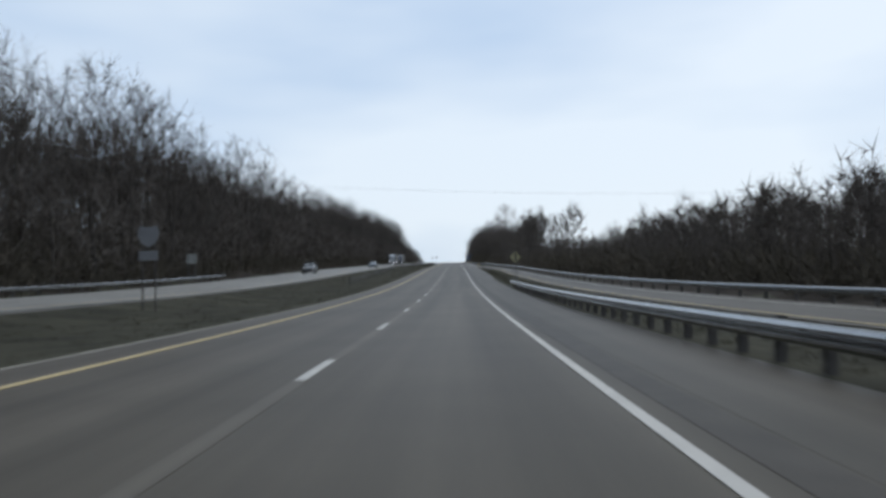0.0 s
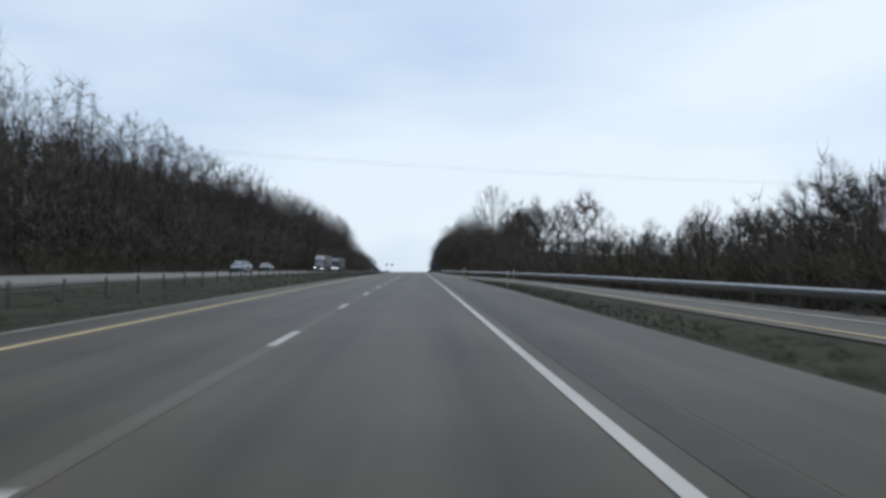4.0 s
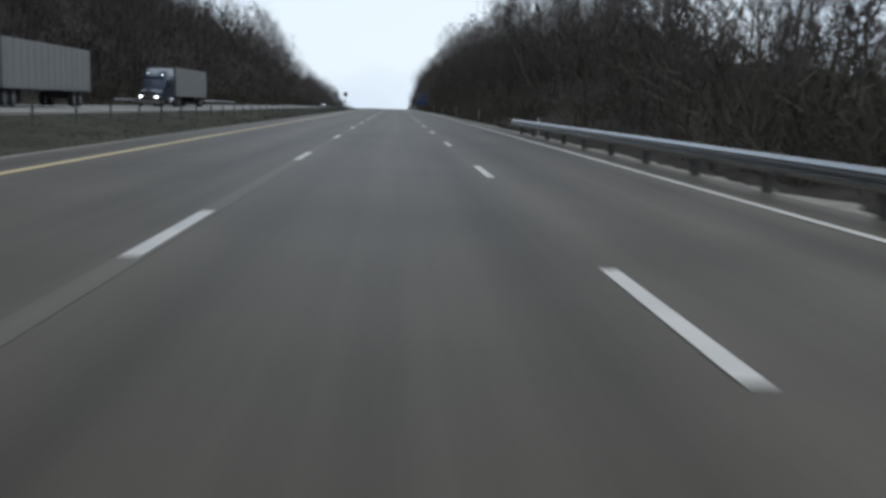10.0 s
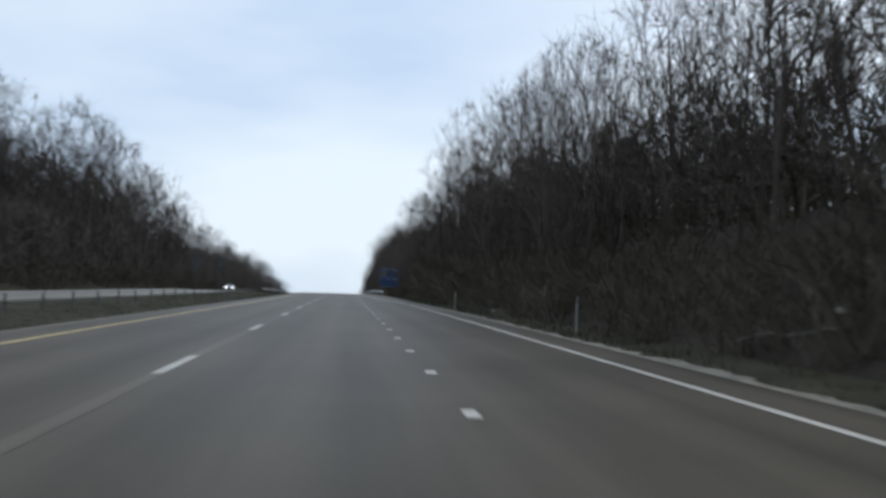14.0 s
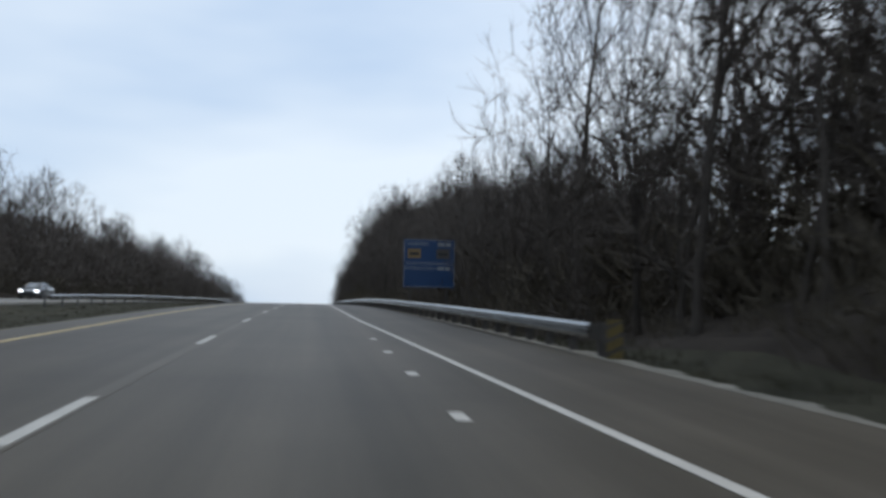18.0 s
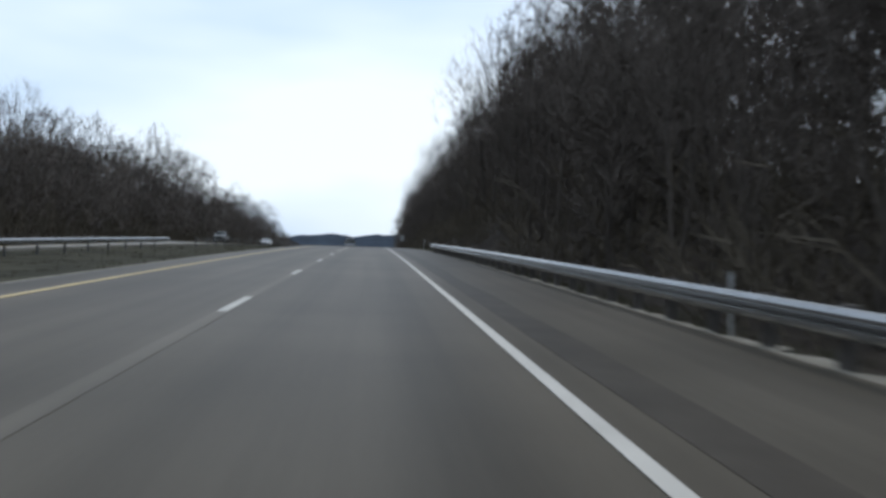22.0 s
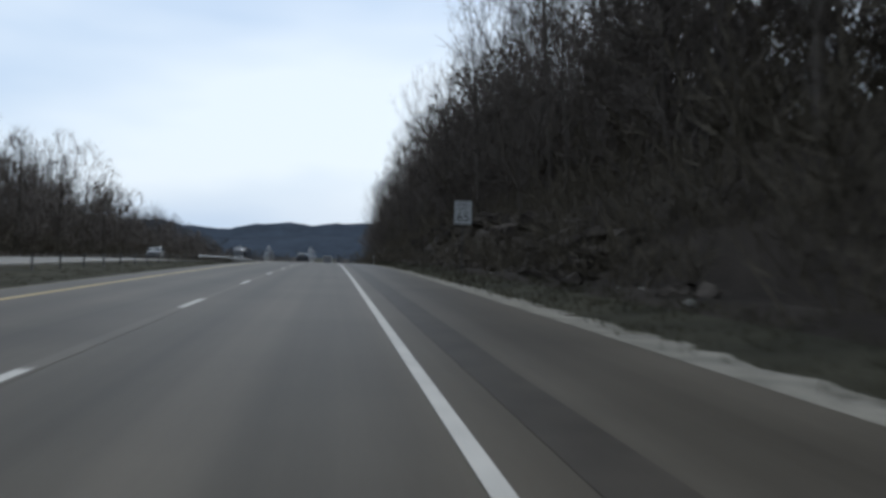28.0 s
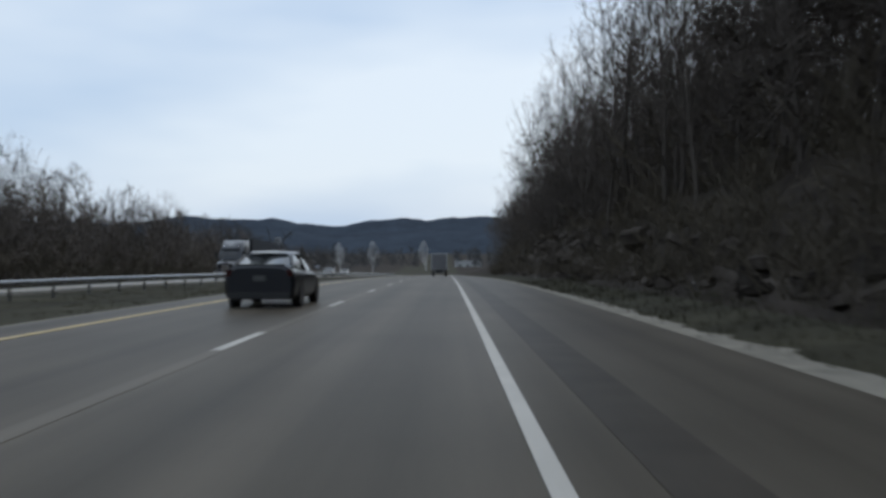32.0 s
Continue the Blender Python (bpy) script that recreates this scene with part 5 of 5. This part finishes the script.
def lathe(name, mat, ring, n=20):
    """A solid of revolution about x."""
    V, Fc = [], []
    for k in range(n):
        a = 2 * math.pi * k / n
        V += [(x, r * math.cos(a), r * math.sin(a)) for x, r in ring]
    m = len(ring)
    for k in range(n):
        for j in range(m):
            Fc.append((k * m + j, k * m + (j + 1) % m, ((k + 1) % n) * m + (j + 1) % m, ((k + 1) % n) * m + j))
    return mesh(name, V, Fc, mat, smooth=False)


WHEELS = {}


def wheel(parent, x, y, r, w):
    if (r, w) not in WHEELS:
        ty = lathe("wheel", TYRE, [(-w / 2, r * 0.62), (-w / 2, r * 0.9), (-w * 0.38, r), (w * 0.38, r), (w / 2, r * 0.9), (w / 2, r * 0.62)])
        bm = bmesh.new()
        bmesh.ops.create_cone(bm, cap_ends=True, segments=20, radius1=r * 0.61, radius2=r * 0.61, depth=w * 0.7, matrix=Euler((0, radians(90), 0)).to_matrix().to_4x4())
        for k in range(5):
            a = k * 2 * math.pi / 5
            rr = bmesh.ops.create_cube(bm, size=1.0)
            bmesh.ops.transform(bm, verts=rr["verts"], matrix=Euler((a, 0, 0)).to_matrix().to_4x4() @ Matrix.Translation((0, 0, r * 0.34)) @ Matrix.Diagonal((w * 0.9, r * 0.14, r * 0.5, 1)))
        WHEELS[(r, w)] = (ty, bm_mesh("rim", bm, RIM))
    ob = piece("wheel", WHEELS[(r, w)][0], parent, Matrix.Translation((x, y, r)))
    piece("rim", WHEELS[(r, w)][1], ob)


def vehicle(name, label, category, x, y, turn, dz=0.0):
    root = tagged(new(name), label, category)
    root.matrix_world = at(y, x, dz) @ Euler((0, 0, turn)).to_matrix().to_4x4()
    return root


def car_details(root, col, L, W, zl, zt, lit, plate_z=0.75):
    """Lamps, plates, bumpers and wheels of a car of length L and width W."""
    for s in (-1, 1):
        piece("tail_light", box_mesh("tail_light", TAIL, -0.17, 0.17, -0.04, 0.05, -0.09, 0.09, bevel=0.02), root, Matrix.Translation((s * (W / 2 - 0.24), -L / 2 + 0.06, zt)) @ Euler((0, 0, -s * 0.35)).to_matrix().to_4x4())
        piece("headlight", box_mesh("headlight", LAMP if lit else CHROME, -0.15, 0.15, -0.06, 0.05, -0.07, 0.07, bevel=0.02), root, Matrix.Translation((s * (W / 2 - 0.28), L / 2 - 0.10, zl)) @ Euler((0, 0, -s * 0.35)).to_matrix().to_4x4())
        m = piece("mirror", box_mesh("mirror", col, -0.10, 0.10, -0.08, 0.06, -0.07, 0.07, bevel=0.025), root, Matrix.Translation((s * (W / 2 + 0.08), L * 0.16, 1.02 if zt < 1.0 else 1.25)))
        piece("mirror_glass", box_mesh("mirror_glass", CHROME, -0.08, 0.08, -0.086, -0.081, -0.05, 0.05), m)
    piece("rear_bumper", box_mesh("rear_bumper", PLASTIC, -W / 2 + 0.12, W / 2 - 0.12, -L / 2 - 0.04, -L / 2 + 0.1, 0.23, 0.40, bevel=0.03), root)
    piece("front_bumper", box_mesh("front_bumper", PLASTIC, -W / 2 + 0.15, W / 2 - 0.15, L / 2 - 0.12, L / 2 + 0.03, 0.28, 0.44, bevel=0.03), root)
    piece("number_plate", box_mesh("number_plate", PLATE, -0.15, 0.15, -L / 2 - 0.02, -L / 2 + 0.02, plate_z - 0.07, plate_z + 0.07), root)
    piece("grille", box_mesh("grille", PLASTIC, -0.42, 0.42, L / 2 - 0.08, L / 2 + 0.015, 0.46, 0.62, bevel=0.02), root)


def arches(root, W, ys, r):
    me = lathe("wheel_arch", PLASTIC, [(-0.02, 0.01), (-0.02, r), (0.02, r), (0.02, 0.01)], 20)
    for y in ys:
        for s in (-1, 1):
            piece("wheel_arch", me, root, Matrix.Translation((s * (W / 2 - 0.017), y, r * 0.93)))


def sedan(label, col, x, y, turn, dz=0.0, lit=False):
    root = vehicle("sedan", label, "car", x, y, turn, dz)
    body = [shell(-2.42, 0.80, 0.24, 0.86, 1.0), shell(-2.33, 0.89, 0.21, 0.92, 1.09), shell(-1.75, 0.915, 0.22, 0.92, 1.09), shell(-1.2, 0.915, 0.22, 0.90, 1.02), shell(0.2, 0.92, 0.20, 0.88, 0.97),
            shell(1.05, 0.92, 0.20, 0.86, 0.96), shell(1.6, 0.91, 0.22, 0.80, 0.88), shell(2.15, 0.87, 0.26, 0.70, 0.77), shell(2.36, 0.78, 0.32, 0.62, 0.68), shell(2.43, 0.66, 0.38, 0.55, 0.60)]
    piece("body", loft("body", col, body), root)
    glazing(root, [house(-2.02, 0.76, 0.98, 0.70, 1.09), house(-1.2, 0.80, 0.93, 0.60, 1.38), house(-0.55, 0.83, 0.92, 0.60, 1.44), house(0.25, 0.84, 0.92, 0.60, 1.43), house(0.7, 0.83, 0.91, 0.58, 1.30), house(1.35, 0.74, 0.90, 0.66, 0.97)])
    piece("roof", loft("roof", col, [(-1.32, [(0, 1.36), (0.56, 1.33), (0.50, 1.385), (0, 1.40)]), (-0.5, [(0, 1.43), (0.63, 1.385), (0.55, 1.445), (0, 1.47)]), (0.3, [(0, 1.42), (0.62, 1.37), (0.55, 1.43), (0, 1.455)])]), root)
    for s in (-1, 1):
        bar("pillar", col, (s * 0.70, 1.28, 0.95), (s * 0.60, 0.32, 1.39), 0.06, root)
        bar("pillar", col, (s * 0.76, -1.92, 1.02), (s * 0.60, -1.22, 1.33), 0.08, root)
        bar("pillar", PLASTIC, (s * 0.855, -0.35, 0.92), (s * 0.63, -0.35, 1.38), 0.06, root)
        for y0 in (-0.55, 0.35):
            piece("door_handle", box_mesh("door_handle", CHROME, -0.012, 0.012, -0.09, 0.09, -0.015, 0.015, bevel=0.006), root, Matrix.Translation((s * 0.925, y0, 0.80)))
        for y0 in (-1.42, 1.45):
            wheel(root, s * 0.80, y0, 0.33, 0.22)
    arches(root, 1.84, (-1.42, 1.45), 0.38)
    piece("spoiler", box_mesh("spoiler", PLASTIC, -0.62, 0.62, -2.36, -2.2, 1.075, 1.105, bevel=0.01), root)
    piece("exhaust", lathe("exhaust", CHROME, [(-0.02, 0.03), (-0.02, 0.04), (0.02, 0.04), (0.02, 0.03)], 10), root, Matrix.Translation((0.55, -2.40, 0.30)) @ Euler((0, 0, radians(90))).to_matrix().to_4x4())
    car_details(root, col, 4.86, 1.84, 0.66, 0.88, lit)
    return root


def suv(label, col, x, y, turn, dz=0.0, lit=False, rack=False):
    root = vehicle("suv", label, "car", x, y, turn, dz)
    body = [shell(-2.30, 0.80, 0.45, 1.05, 1.15), shell(-2.2, 0.90, 0.38, 1.08, 1.20), shell(-0.8, 0.94, 0.30, 1.08, 1.18), shell(0.8, 0.94, 0.30, 1.06, 1.16), shell(1.3, 0.93, 0.32, 1.02, 1.10), shell(2.1, 0.90, 0.38, 0.95, 1.02), shell(2.3, 0.80, 0.45, 0.85, 0.92)]
    piece("body", loft("body", col, body), root)
    glazing(root, [house(-2.22, 0.82, 1.14, 0.70, 1.20), house(-2.05, 0.84, 1.12, 0.70, 1.66), house(-1.0, 0.86, 1.12, 0.72, 1.72), house(0.4, 0.86, 1.11, 0.70, 1.70), house(0.75, 0.84, 1.10, 0.68, 1.55), house(1.25, 0.78, 1.08, 0.70, 1.14)])
    piece("roof", loft("roof", col, [(-2.1, [(0, 1.65), (0.71, 1.60), (0.62, 1.68), (0, 1.70)]), (-1.0, [(0, 1.70), (0.74, 1.65), (0.64, 1.735), (0, 1.755)]), (0.45, [(0, 1.68), (0.72, 1.63), (0.62, 1.71), (0, 1.735)])]), root)
    for s in (-1, 1):
        bar("pillar", col, (s * 0.76, 1.2, 1.1), (s * 0.68, 0.5, 1.64), 0.07, root)
        bar("pillar", col, (s * 0.82, -2.16, 1.15), (s * 0.71, -2.05, 1.63), 0.12, root)
        bar("pillar", col, (s * 0.875, -1.1, 1.12), (s * 0.75, -1.1, 1.66), 0.09, root)
        bar("pillar", PLASTIC, (s * 0.875, -0.2, 1.12), (s * 0.745, -0.2, 1.66), 0.07, root)
        for y0 in (-1.35, 1.42):
            wheel(root, s * 0.82, y0, 0.37, 0.24)
        if rack:
            bar("roof_rail", PLASTIC, (s * 0.6, -1.7, 1.80), (s * 0.6, 0.3, 1.80), 0.05, root)
    if rack:
        for y0 in (-1.3, -0.1):
            bar("rack_bar", PLASTIC, (-0.62, y0, 1.83), (0.62, y0, 1.83), 0.05, root)
        piece("rack_basket", box_mesh("rack_basket", PLASTIC, -0.55, 0.55, -1.5, 0.1, 1.87, 1.98, bevel=0.03), root)
    arches(root, 1.88, (-1.35, 1.42), 0.43)
    car_details(root, col, 4.6, 1.88, 0.84, 1.0, lit, 0.85)
    return root


def pickup(label, col, x, y, turn, dz=0.0, lit=False):
    root = vehicle("pickup_truck", label, "pickup truck", x, y, turn, dz)
    front = [shell(-0.55, 0.97, 0.52, 1.12, 1.20), shell(0.3, 0.98, 0.50, 1.12, 1.20), shell(1.2, 0.98, 0.50, 1.12, 1.20), shell(1.6, 0.97, 0.52, 1.10, 1.18), shell(2.55, 0.95, 0.55, 1.04, 1.11), shell(2.75, 0.88, 0.60, 0.95, 1.03)]
    piece("body", loft("body", col, front), root)
    glazing(root, [house(-0.50, 0.86, 1.18, 0.70, 1.22), house(-0.40, 0.87, 1.17, 0.70, 1.76), house(0.4, 0.88, 1.17, 0.72, 1.80), house(0.9, 0.87, 1.16, 0.70, 1.74), house(1.55, 0.80, 1.15, 0.72, 1.22)])
    piece("roof", loft("roof", col, [(-0.46, [(0, 1.75), (0.71, 1.69), (0.62, 1.775), (0, 1.80)]), (0.4, [(0, 1.79), (0.745, 1.73), (0.64, 1.815), (0, 1.84)]), (0.95, [(0, 1.74), (0.72, 1.68), (0.62, 1.76), (0, 1.785)])]), root)
    for s in (-1, 1):
        bar("pillar", col, (s * 0.80, 1.5, 1.17), (s * 0.71, 0.95, 1.70), 0.07, root)
        bar("pillar", col, (s * 0.85, -0.46, 1.18), (s * 0.71, -0.42, 1.72), 0.11, root)
        bar("pillar", PLASTIC, (s * 0.89, 0.35, 1.17), (s * 0.745, 0.35, 1.74), 0.06, root)
        piece("bed_side", box_mesh("bed_side", col, -0.07, 0.07, -2.75, -0.6, 0.62, 1.22, bevel=0.035), root, Matrix.Translation((s * 0.92, 0, 0)))
        piece("step", box_mesh("step", PLASTIC, -0.08, 0.08, -0.6, 1.2, 0.40, 0.47, bevel=0.02), root, Matrix.Translation((s * 0.93, 0, 0)))
        for y0 in (-1.75, 1.9):
            wheel(root, s * 0.84, y0, 0.41, 0.27)
            piece("mud_flap", box_mesh("mud_flap", PLASTIC, -0.13, 0.13, -0.01, 0.01, 0.18, 0.55), root, Matrix.Translation((s * 0.84, y0 - 0.52, 0)))
    piece("bed_floor", box_mesh("bed_floor", PLASTIC, -0.86, 0.86, -2.72, -0.6, 0.68, 0.74), root)
    gate = piece("tailgate", box_mesh("tailgate", col, -0.86, 0.86, -2.80, -2.71, 0.68, 1.21, bevel=0.02), root)
    piece("handle", box_mesh("handle", PLASTIC, -0.12, 0.12, -2.82, -2.79, 1.03, 1.10, bevel=0.01), gate)
    piece("step_bumper", box_mesh("step_bumper", CHROME, -0.92, 0.92, -2.95, -2.80, 0.50, 0.66, bevel=0.03), root, label="dull chrome step bumper")
    piece("axle", box_mesh("axle", PLASTIC, -0.75, 0.75, -1.82, -1.68, 0.34, 0.48, bevel=0.03), root)
    arches(root, 1.98, (-1.75, 1.9), 0.48)
    car_details(root, col, 5.5, 1.98, 0.92, 0.98, lit, 0.58)
    return root


def semi(label, col, x, y, turn, dz=0.0, lit=True, box_col=None):
    """A tractor with a sleeper cab and a box trailer; the origin is under its front bumper."""
    root = vehicle("semi_truck", label, "truck", x, y, turn, dz)
    hood = [(-2.0, [(0, 0.75), (0.95, 0.75), (1.0, 1.3), (0.92, 1.8), (0.6, 1.95), (0, 2.0)]), (-0.6, [(0, 0.65), (0.98, 0.65), (1.02, 1.2), (0.86, 1.6), (0.5, 1.72), (0, 1.76)]), (-0.05, [(0, 0.7), (0.85, 0.7), (0.88, 1.1), (0.72, 1.4), (0.4, 1.5), (0, 1.52)])]
    piece("hood", loft("hood", col, hood), root)
    cab = [(-5.4, [(0, 0.8), (1.18, 0.8), (1.2, 2.0), (1.2, 3.2), (1.05, 3.85), (0, 3.9)]), (-3.6, [(0, 0.8), (1.18, 0.8), (1.2, 2.0), (1.2, 3.1), (1.0, 3.75), (0, 3.8)]), (-2.5, [(0, 0.8), (1.15, 0.8), (1.16, 1.9), (1.1, 2.7), (0.9, 3.1), (0, 3.2)]), (-1.85, [(0, 0.8), (1.1, 0.8), (1.1, 1.5), (1.06, 1.9), (0.8, 1.98), (0, 2.0)])]
    piece("cab", loft("cab", col, cab), root)
    piece("windshield", mesh("windshield", [(-1.0, -1.93, 2.0), (1.0, -1.93, 2.0), (0.95, -2.5, 2.85), (-0.95, -2.5, 2.85), (-1.0, -1.99, 2.0), (1.0, -1.99, 2.0), (0.95, -2.56, 2.85), (-0.95, -2.56, 2.85)], [(0, 1, 2, 3), (7, 6, 5, 4), (0, 4, 5, 1), (1, 5, 6, 2), (2, 6, 7, 3), (3, 7, 4, 0)], GLASS), root)
    piece("bumper", box_mesh("bumper", CHROME, -1.15, 1.15, -0.25, 0.05, 0.35, 0.75, bevel=0.06), root)
    piece("grille", box_mesh("grille", CHROME, -0.42, 0.42, -0.08, 0.0, 0.8, 1.42, bevel=0.04), root)
    piece("visor", box_mesh("visor", col, -0.95, 0.95, -2.55, -2.25, 2.82, 2.92, bevel=0.03), root)
    for s in (-1, 1):
        piece("headlight", box_mesh("headlight", LAMP if lit else CHROME, -0.13, 0.13, -0.12, 0.02, -0.09, 0.09, bevel=0.03), root, Matrix.Translation((s * 0.74, -0.02, 0.98)))
        piece("marker_lamp", box_mesh("marker_lamp", LAMP, -0.06, 0.06, -0.05, 0.05, -0.04, 0.04, bevel=0.02), root, Matrix.Translation((s * 0.7, -2.62, 3.16)))
        piece("side_window", box_mesh("side_window", GLASS, -0.01, 0.01, -3.3, -2.55, 2.0, 2.65, bevel=0.004), root, Matrix.Translation((s * 1.185, 0, 0)))
        m = piece("mirror", box_mesh("mirror", PLASTIC, -0.1, 0.1, -0.06, 0.06, -0.35, 0.35, bevel=0.03), root, Matrix.Translation((s * 1.38, -2.2, 2.3)))
        piece("mirror_arm", box_mesh("mirror_arm", PLASTIC, -0.2, 0.0, -0.02, 0.02, -0.02, 0.02), m, Matrix.Rotation(0 if s > 0 else math.pi, 4, "Z"))
        piece("fuel_tank", lathe("fuel_tank", CHROME, [(-0.7, 0.01), (-0.7, 0.3), (0.7, 0.3), (0.7, 0.01)], 16), root, Matrix.Translation((s * 0.95, -4.2, 0.75)) @ Euler((0, 0, radians(90))).to_matrix().to_4x4())
        bar("exhaust_stack", CHROME, (s * 1.1, -5.5, 1.0), (s * 1.1, -5.5, 4.0), 0.13, root)
        for y0 in (-1.0, -6.6, -7.9, -18.6, -19.9):
            wheel(root, s * 1.0, y0, 0.5, 0.34)
    piece("chassis", box_mesh("chassis", PLASTIC, -0.45, 0.45, -8.6, -1.0, 0.7, 0.95, bevel=0.02), root)
    tr = piece("trailer", box_mesh("trailer", box_col, -1.28, 1.28, -21.8, -6.0, 1.2, 4.05, bevel=0.03), root)
    for k in range(14):
        for s in (-1, 1):
            piece("side_rib", box_mesh("side_rib", box_col, -0.012, 0.012, -0.03, 0.03, 1.25, 4.0), tr, Matrix.Translation((s * 1.285, -21.2 + k * 1.13, 0)))
    piece("side_rail", box_mesh("side_rail", SIGN_BACK, -1.31, 1.31, -21.8, -6.0, 1.08, 1.22, bevel=0.01), tr)
    piece("landing_gear", box_mesh("landing_gear", PLASTIC, -0.9, 0.9, -9.7, -9.5, 0.25, 1.1), tr)
    piece("bogie", box_mesh("bogie", PLASTIC, -0.6, 0.6, -20.8, -17.8, 0.55, 1.1), tr)
    piece("rear_guard", box_mesh("rear_guard", PLASTIC, -1.1, 1.1, -21.75, -21.65, 0.5, 0.6), tr)
    return root


def box_truck(label, x, y, turn, dz=0.0, lit=False):
    root = vehicle("box_truck", label, "truck", x, y, turn, dz)
    cab = [(1.0, [(0, 0.6), (1.0, 0.6), (1.02, 1.4), (0.98, 2.1), (0.8, 2.3), (0, 2.35)]), (2.0, [(0, 0.6), (1.0, 0.6), (1.02, 1.3), (0.92, 2.0), (0.7, 2.2), (0, 2.25)]), (2.5, [(0, 0.6), (0.98, 0.6), (1.0, 1.1), (0.9, 1.3), (0.6, 1.35), (0, 1.36)]), (3.3, [(0, 0.6), (0.9, 0.6), (0.92, 0.9), (0.8, 1.1), (0.5, 1.15), (0, 1.16)])]
    piece("cab", loft("cab", WALL_WHITE, cab), root)
    piece("windshield", box_mesh("windshield", GLASS, -0.82, 0.82, -0.02, 0.02, -0.42, 0.42, bevel=0.01), root, Matrix.Translation((0, 2.3, 1.72)) @ Euler((radians(30), 0, 0)).to_matrix().to_4x4())
    piece("cargo_box", box_mesh("cargo_box", WALL_WHITE, -1.2, 1.2, -4.2, 1.1, 0.95, 3.4, bevel=0.04), root)
    piece("rear_door", box_mesh("rear_door", SIGN_BACK, -1.05, 1.05, -4.24, -4.2, 1.05, 3.25, bevel=0.01), root)
    piece("chassis", box_mesh("chassis", PLASTIC, -0.5, 0.5, -4.1, 3.0, 0.5, 0.95), root)
    for s in (-1, 1):
        piece("headlight", box_mesh("headlight", LAMP if lit else CHROME, -0.12, 0.12, -0.05, 0.05, -0.08, 0.08, bevel=0.02), root, Matrix.Translation((s * 0.7, 3.28, 0.9)))
        piece("tail_light", box_mesh("tail_light", TAIL, -0.08, 0.08, -0.03, 0.03, -0.1, 0.1, bevel=0.02), root, Matrix.Translation((s * 1.05, -4.22, 0.85)))
        piece("marker_lamp", box_mesh("marker_lamp", LAMP if lit else TAIL, -0.08, 0.08, -0.03, 0.03, -0.05, 0.05, bevel=0.02), root, Matrix.Translation((s * 0.9, 1.13, 3.28)))
        for y0 in (-2.7, 2.4):
            wheel(root, s * 0.95, y0, 0.42, 0.3)
    return root


BLACK_PAINT = paint("black_car_paint", (0.008, 0.009, 0.012))
NAVY_PAINT = paint("dark_blue_car_paint", (0.005, 0.006, 0.010), 0.35, 0.25)
OLIVE_PAINT = paint("dark_green_car_paint", (0.014, 0.017, 0.015))
SILVER_PAINT = paint("silver_blue_car_paint", (0.15, 0.185, 0.21))
GREY_PAINT = paint("grey_car_paint", (0.10, 0.105, 0.11))
CAB_GREY = paint("silver_grey_cab_paint", (0.17, 0.18, 0.19))
WHITE_CAR = paint("white_car_paint", (0.6, 0.61, 0.62))
BLUE_CAB = paint("dark_blue_cab_paint", (0.012, 0.02, 0.04))
TRAILER = material("pale_trailer_panel", (0.17, 0.17, 0.165), rough=0.5, vary=0.12, scale=0.5, fine=5, bump=0)

BACK = math.pi
pickup("dark pickup truck with an open bed, in the passing lane", OLIVE_PAINT, -1.85, 820, 0.0)
sedan("black sedan in the passing lane", NAVY_PAINT, -1.65, 976.5, 0.0)
box_truck("white box truck far ahead on the descent", 1.9, 1094, 0.0)
suv("dark off-road car with a roof rack on the opposite road", GREY_PAINT, -21.8, 153.4, BACK, far_rise(153), rack=True)
sedan("silver-blue sedan on the opposite road", SILVER_PAINT, -18.1, 228.6, BACK, far_rise(228))
sedan("dark sedan on the opposite road", OLIVE_PAINT, -21.8, 269.5, BACK, far_rise(269))
semi("silver-grey semi truck with a pale trailer on the opposite road", CAB_GREY, -21.8, 347.8, BACK, far_rise(348), box_col=TRAILER)
semi("dark blue semi truck with a grey trailer on the opposite road", BLUE_CAB, -21.8, 391.3, BACK, 0.0, box_col=TRAILER)
sedan("dark car with lit headlights on the opposite road", GREY_PAINT, -21.8, 616, BACK, 0.0, lit=True)
pickup("dark green pickup on the opposite road", OLIVE_PAINT, -21.8, 797.5, BACK, 0.0)
sedan("white sedan on the opposite road", WHITE_CAR, -18.1, 828.3, BACK, 0.0)
semi("black semi truck with a dark trailer on the opposite road", BLACK_PAINT, -18.1, 1040.5, BACK, far_rise(1040), lit=False, box_col=BLACK_PAINT)
for x, y in ((-21.8, 960), (-18.1, 1120), (-21.8, 1180)):
    suv("distant car with lit headlights on the opposite road", GREY_PAINT, x, y, BACK, far_rise(y), lit=True)
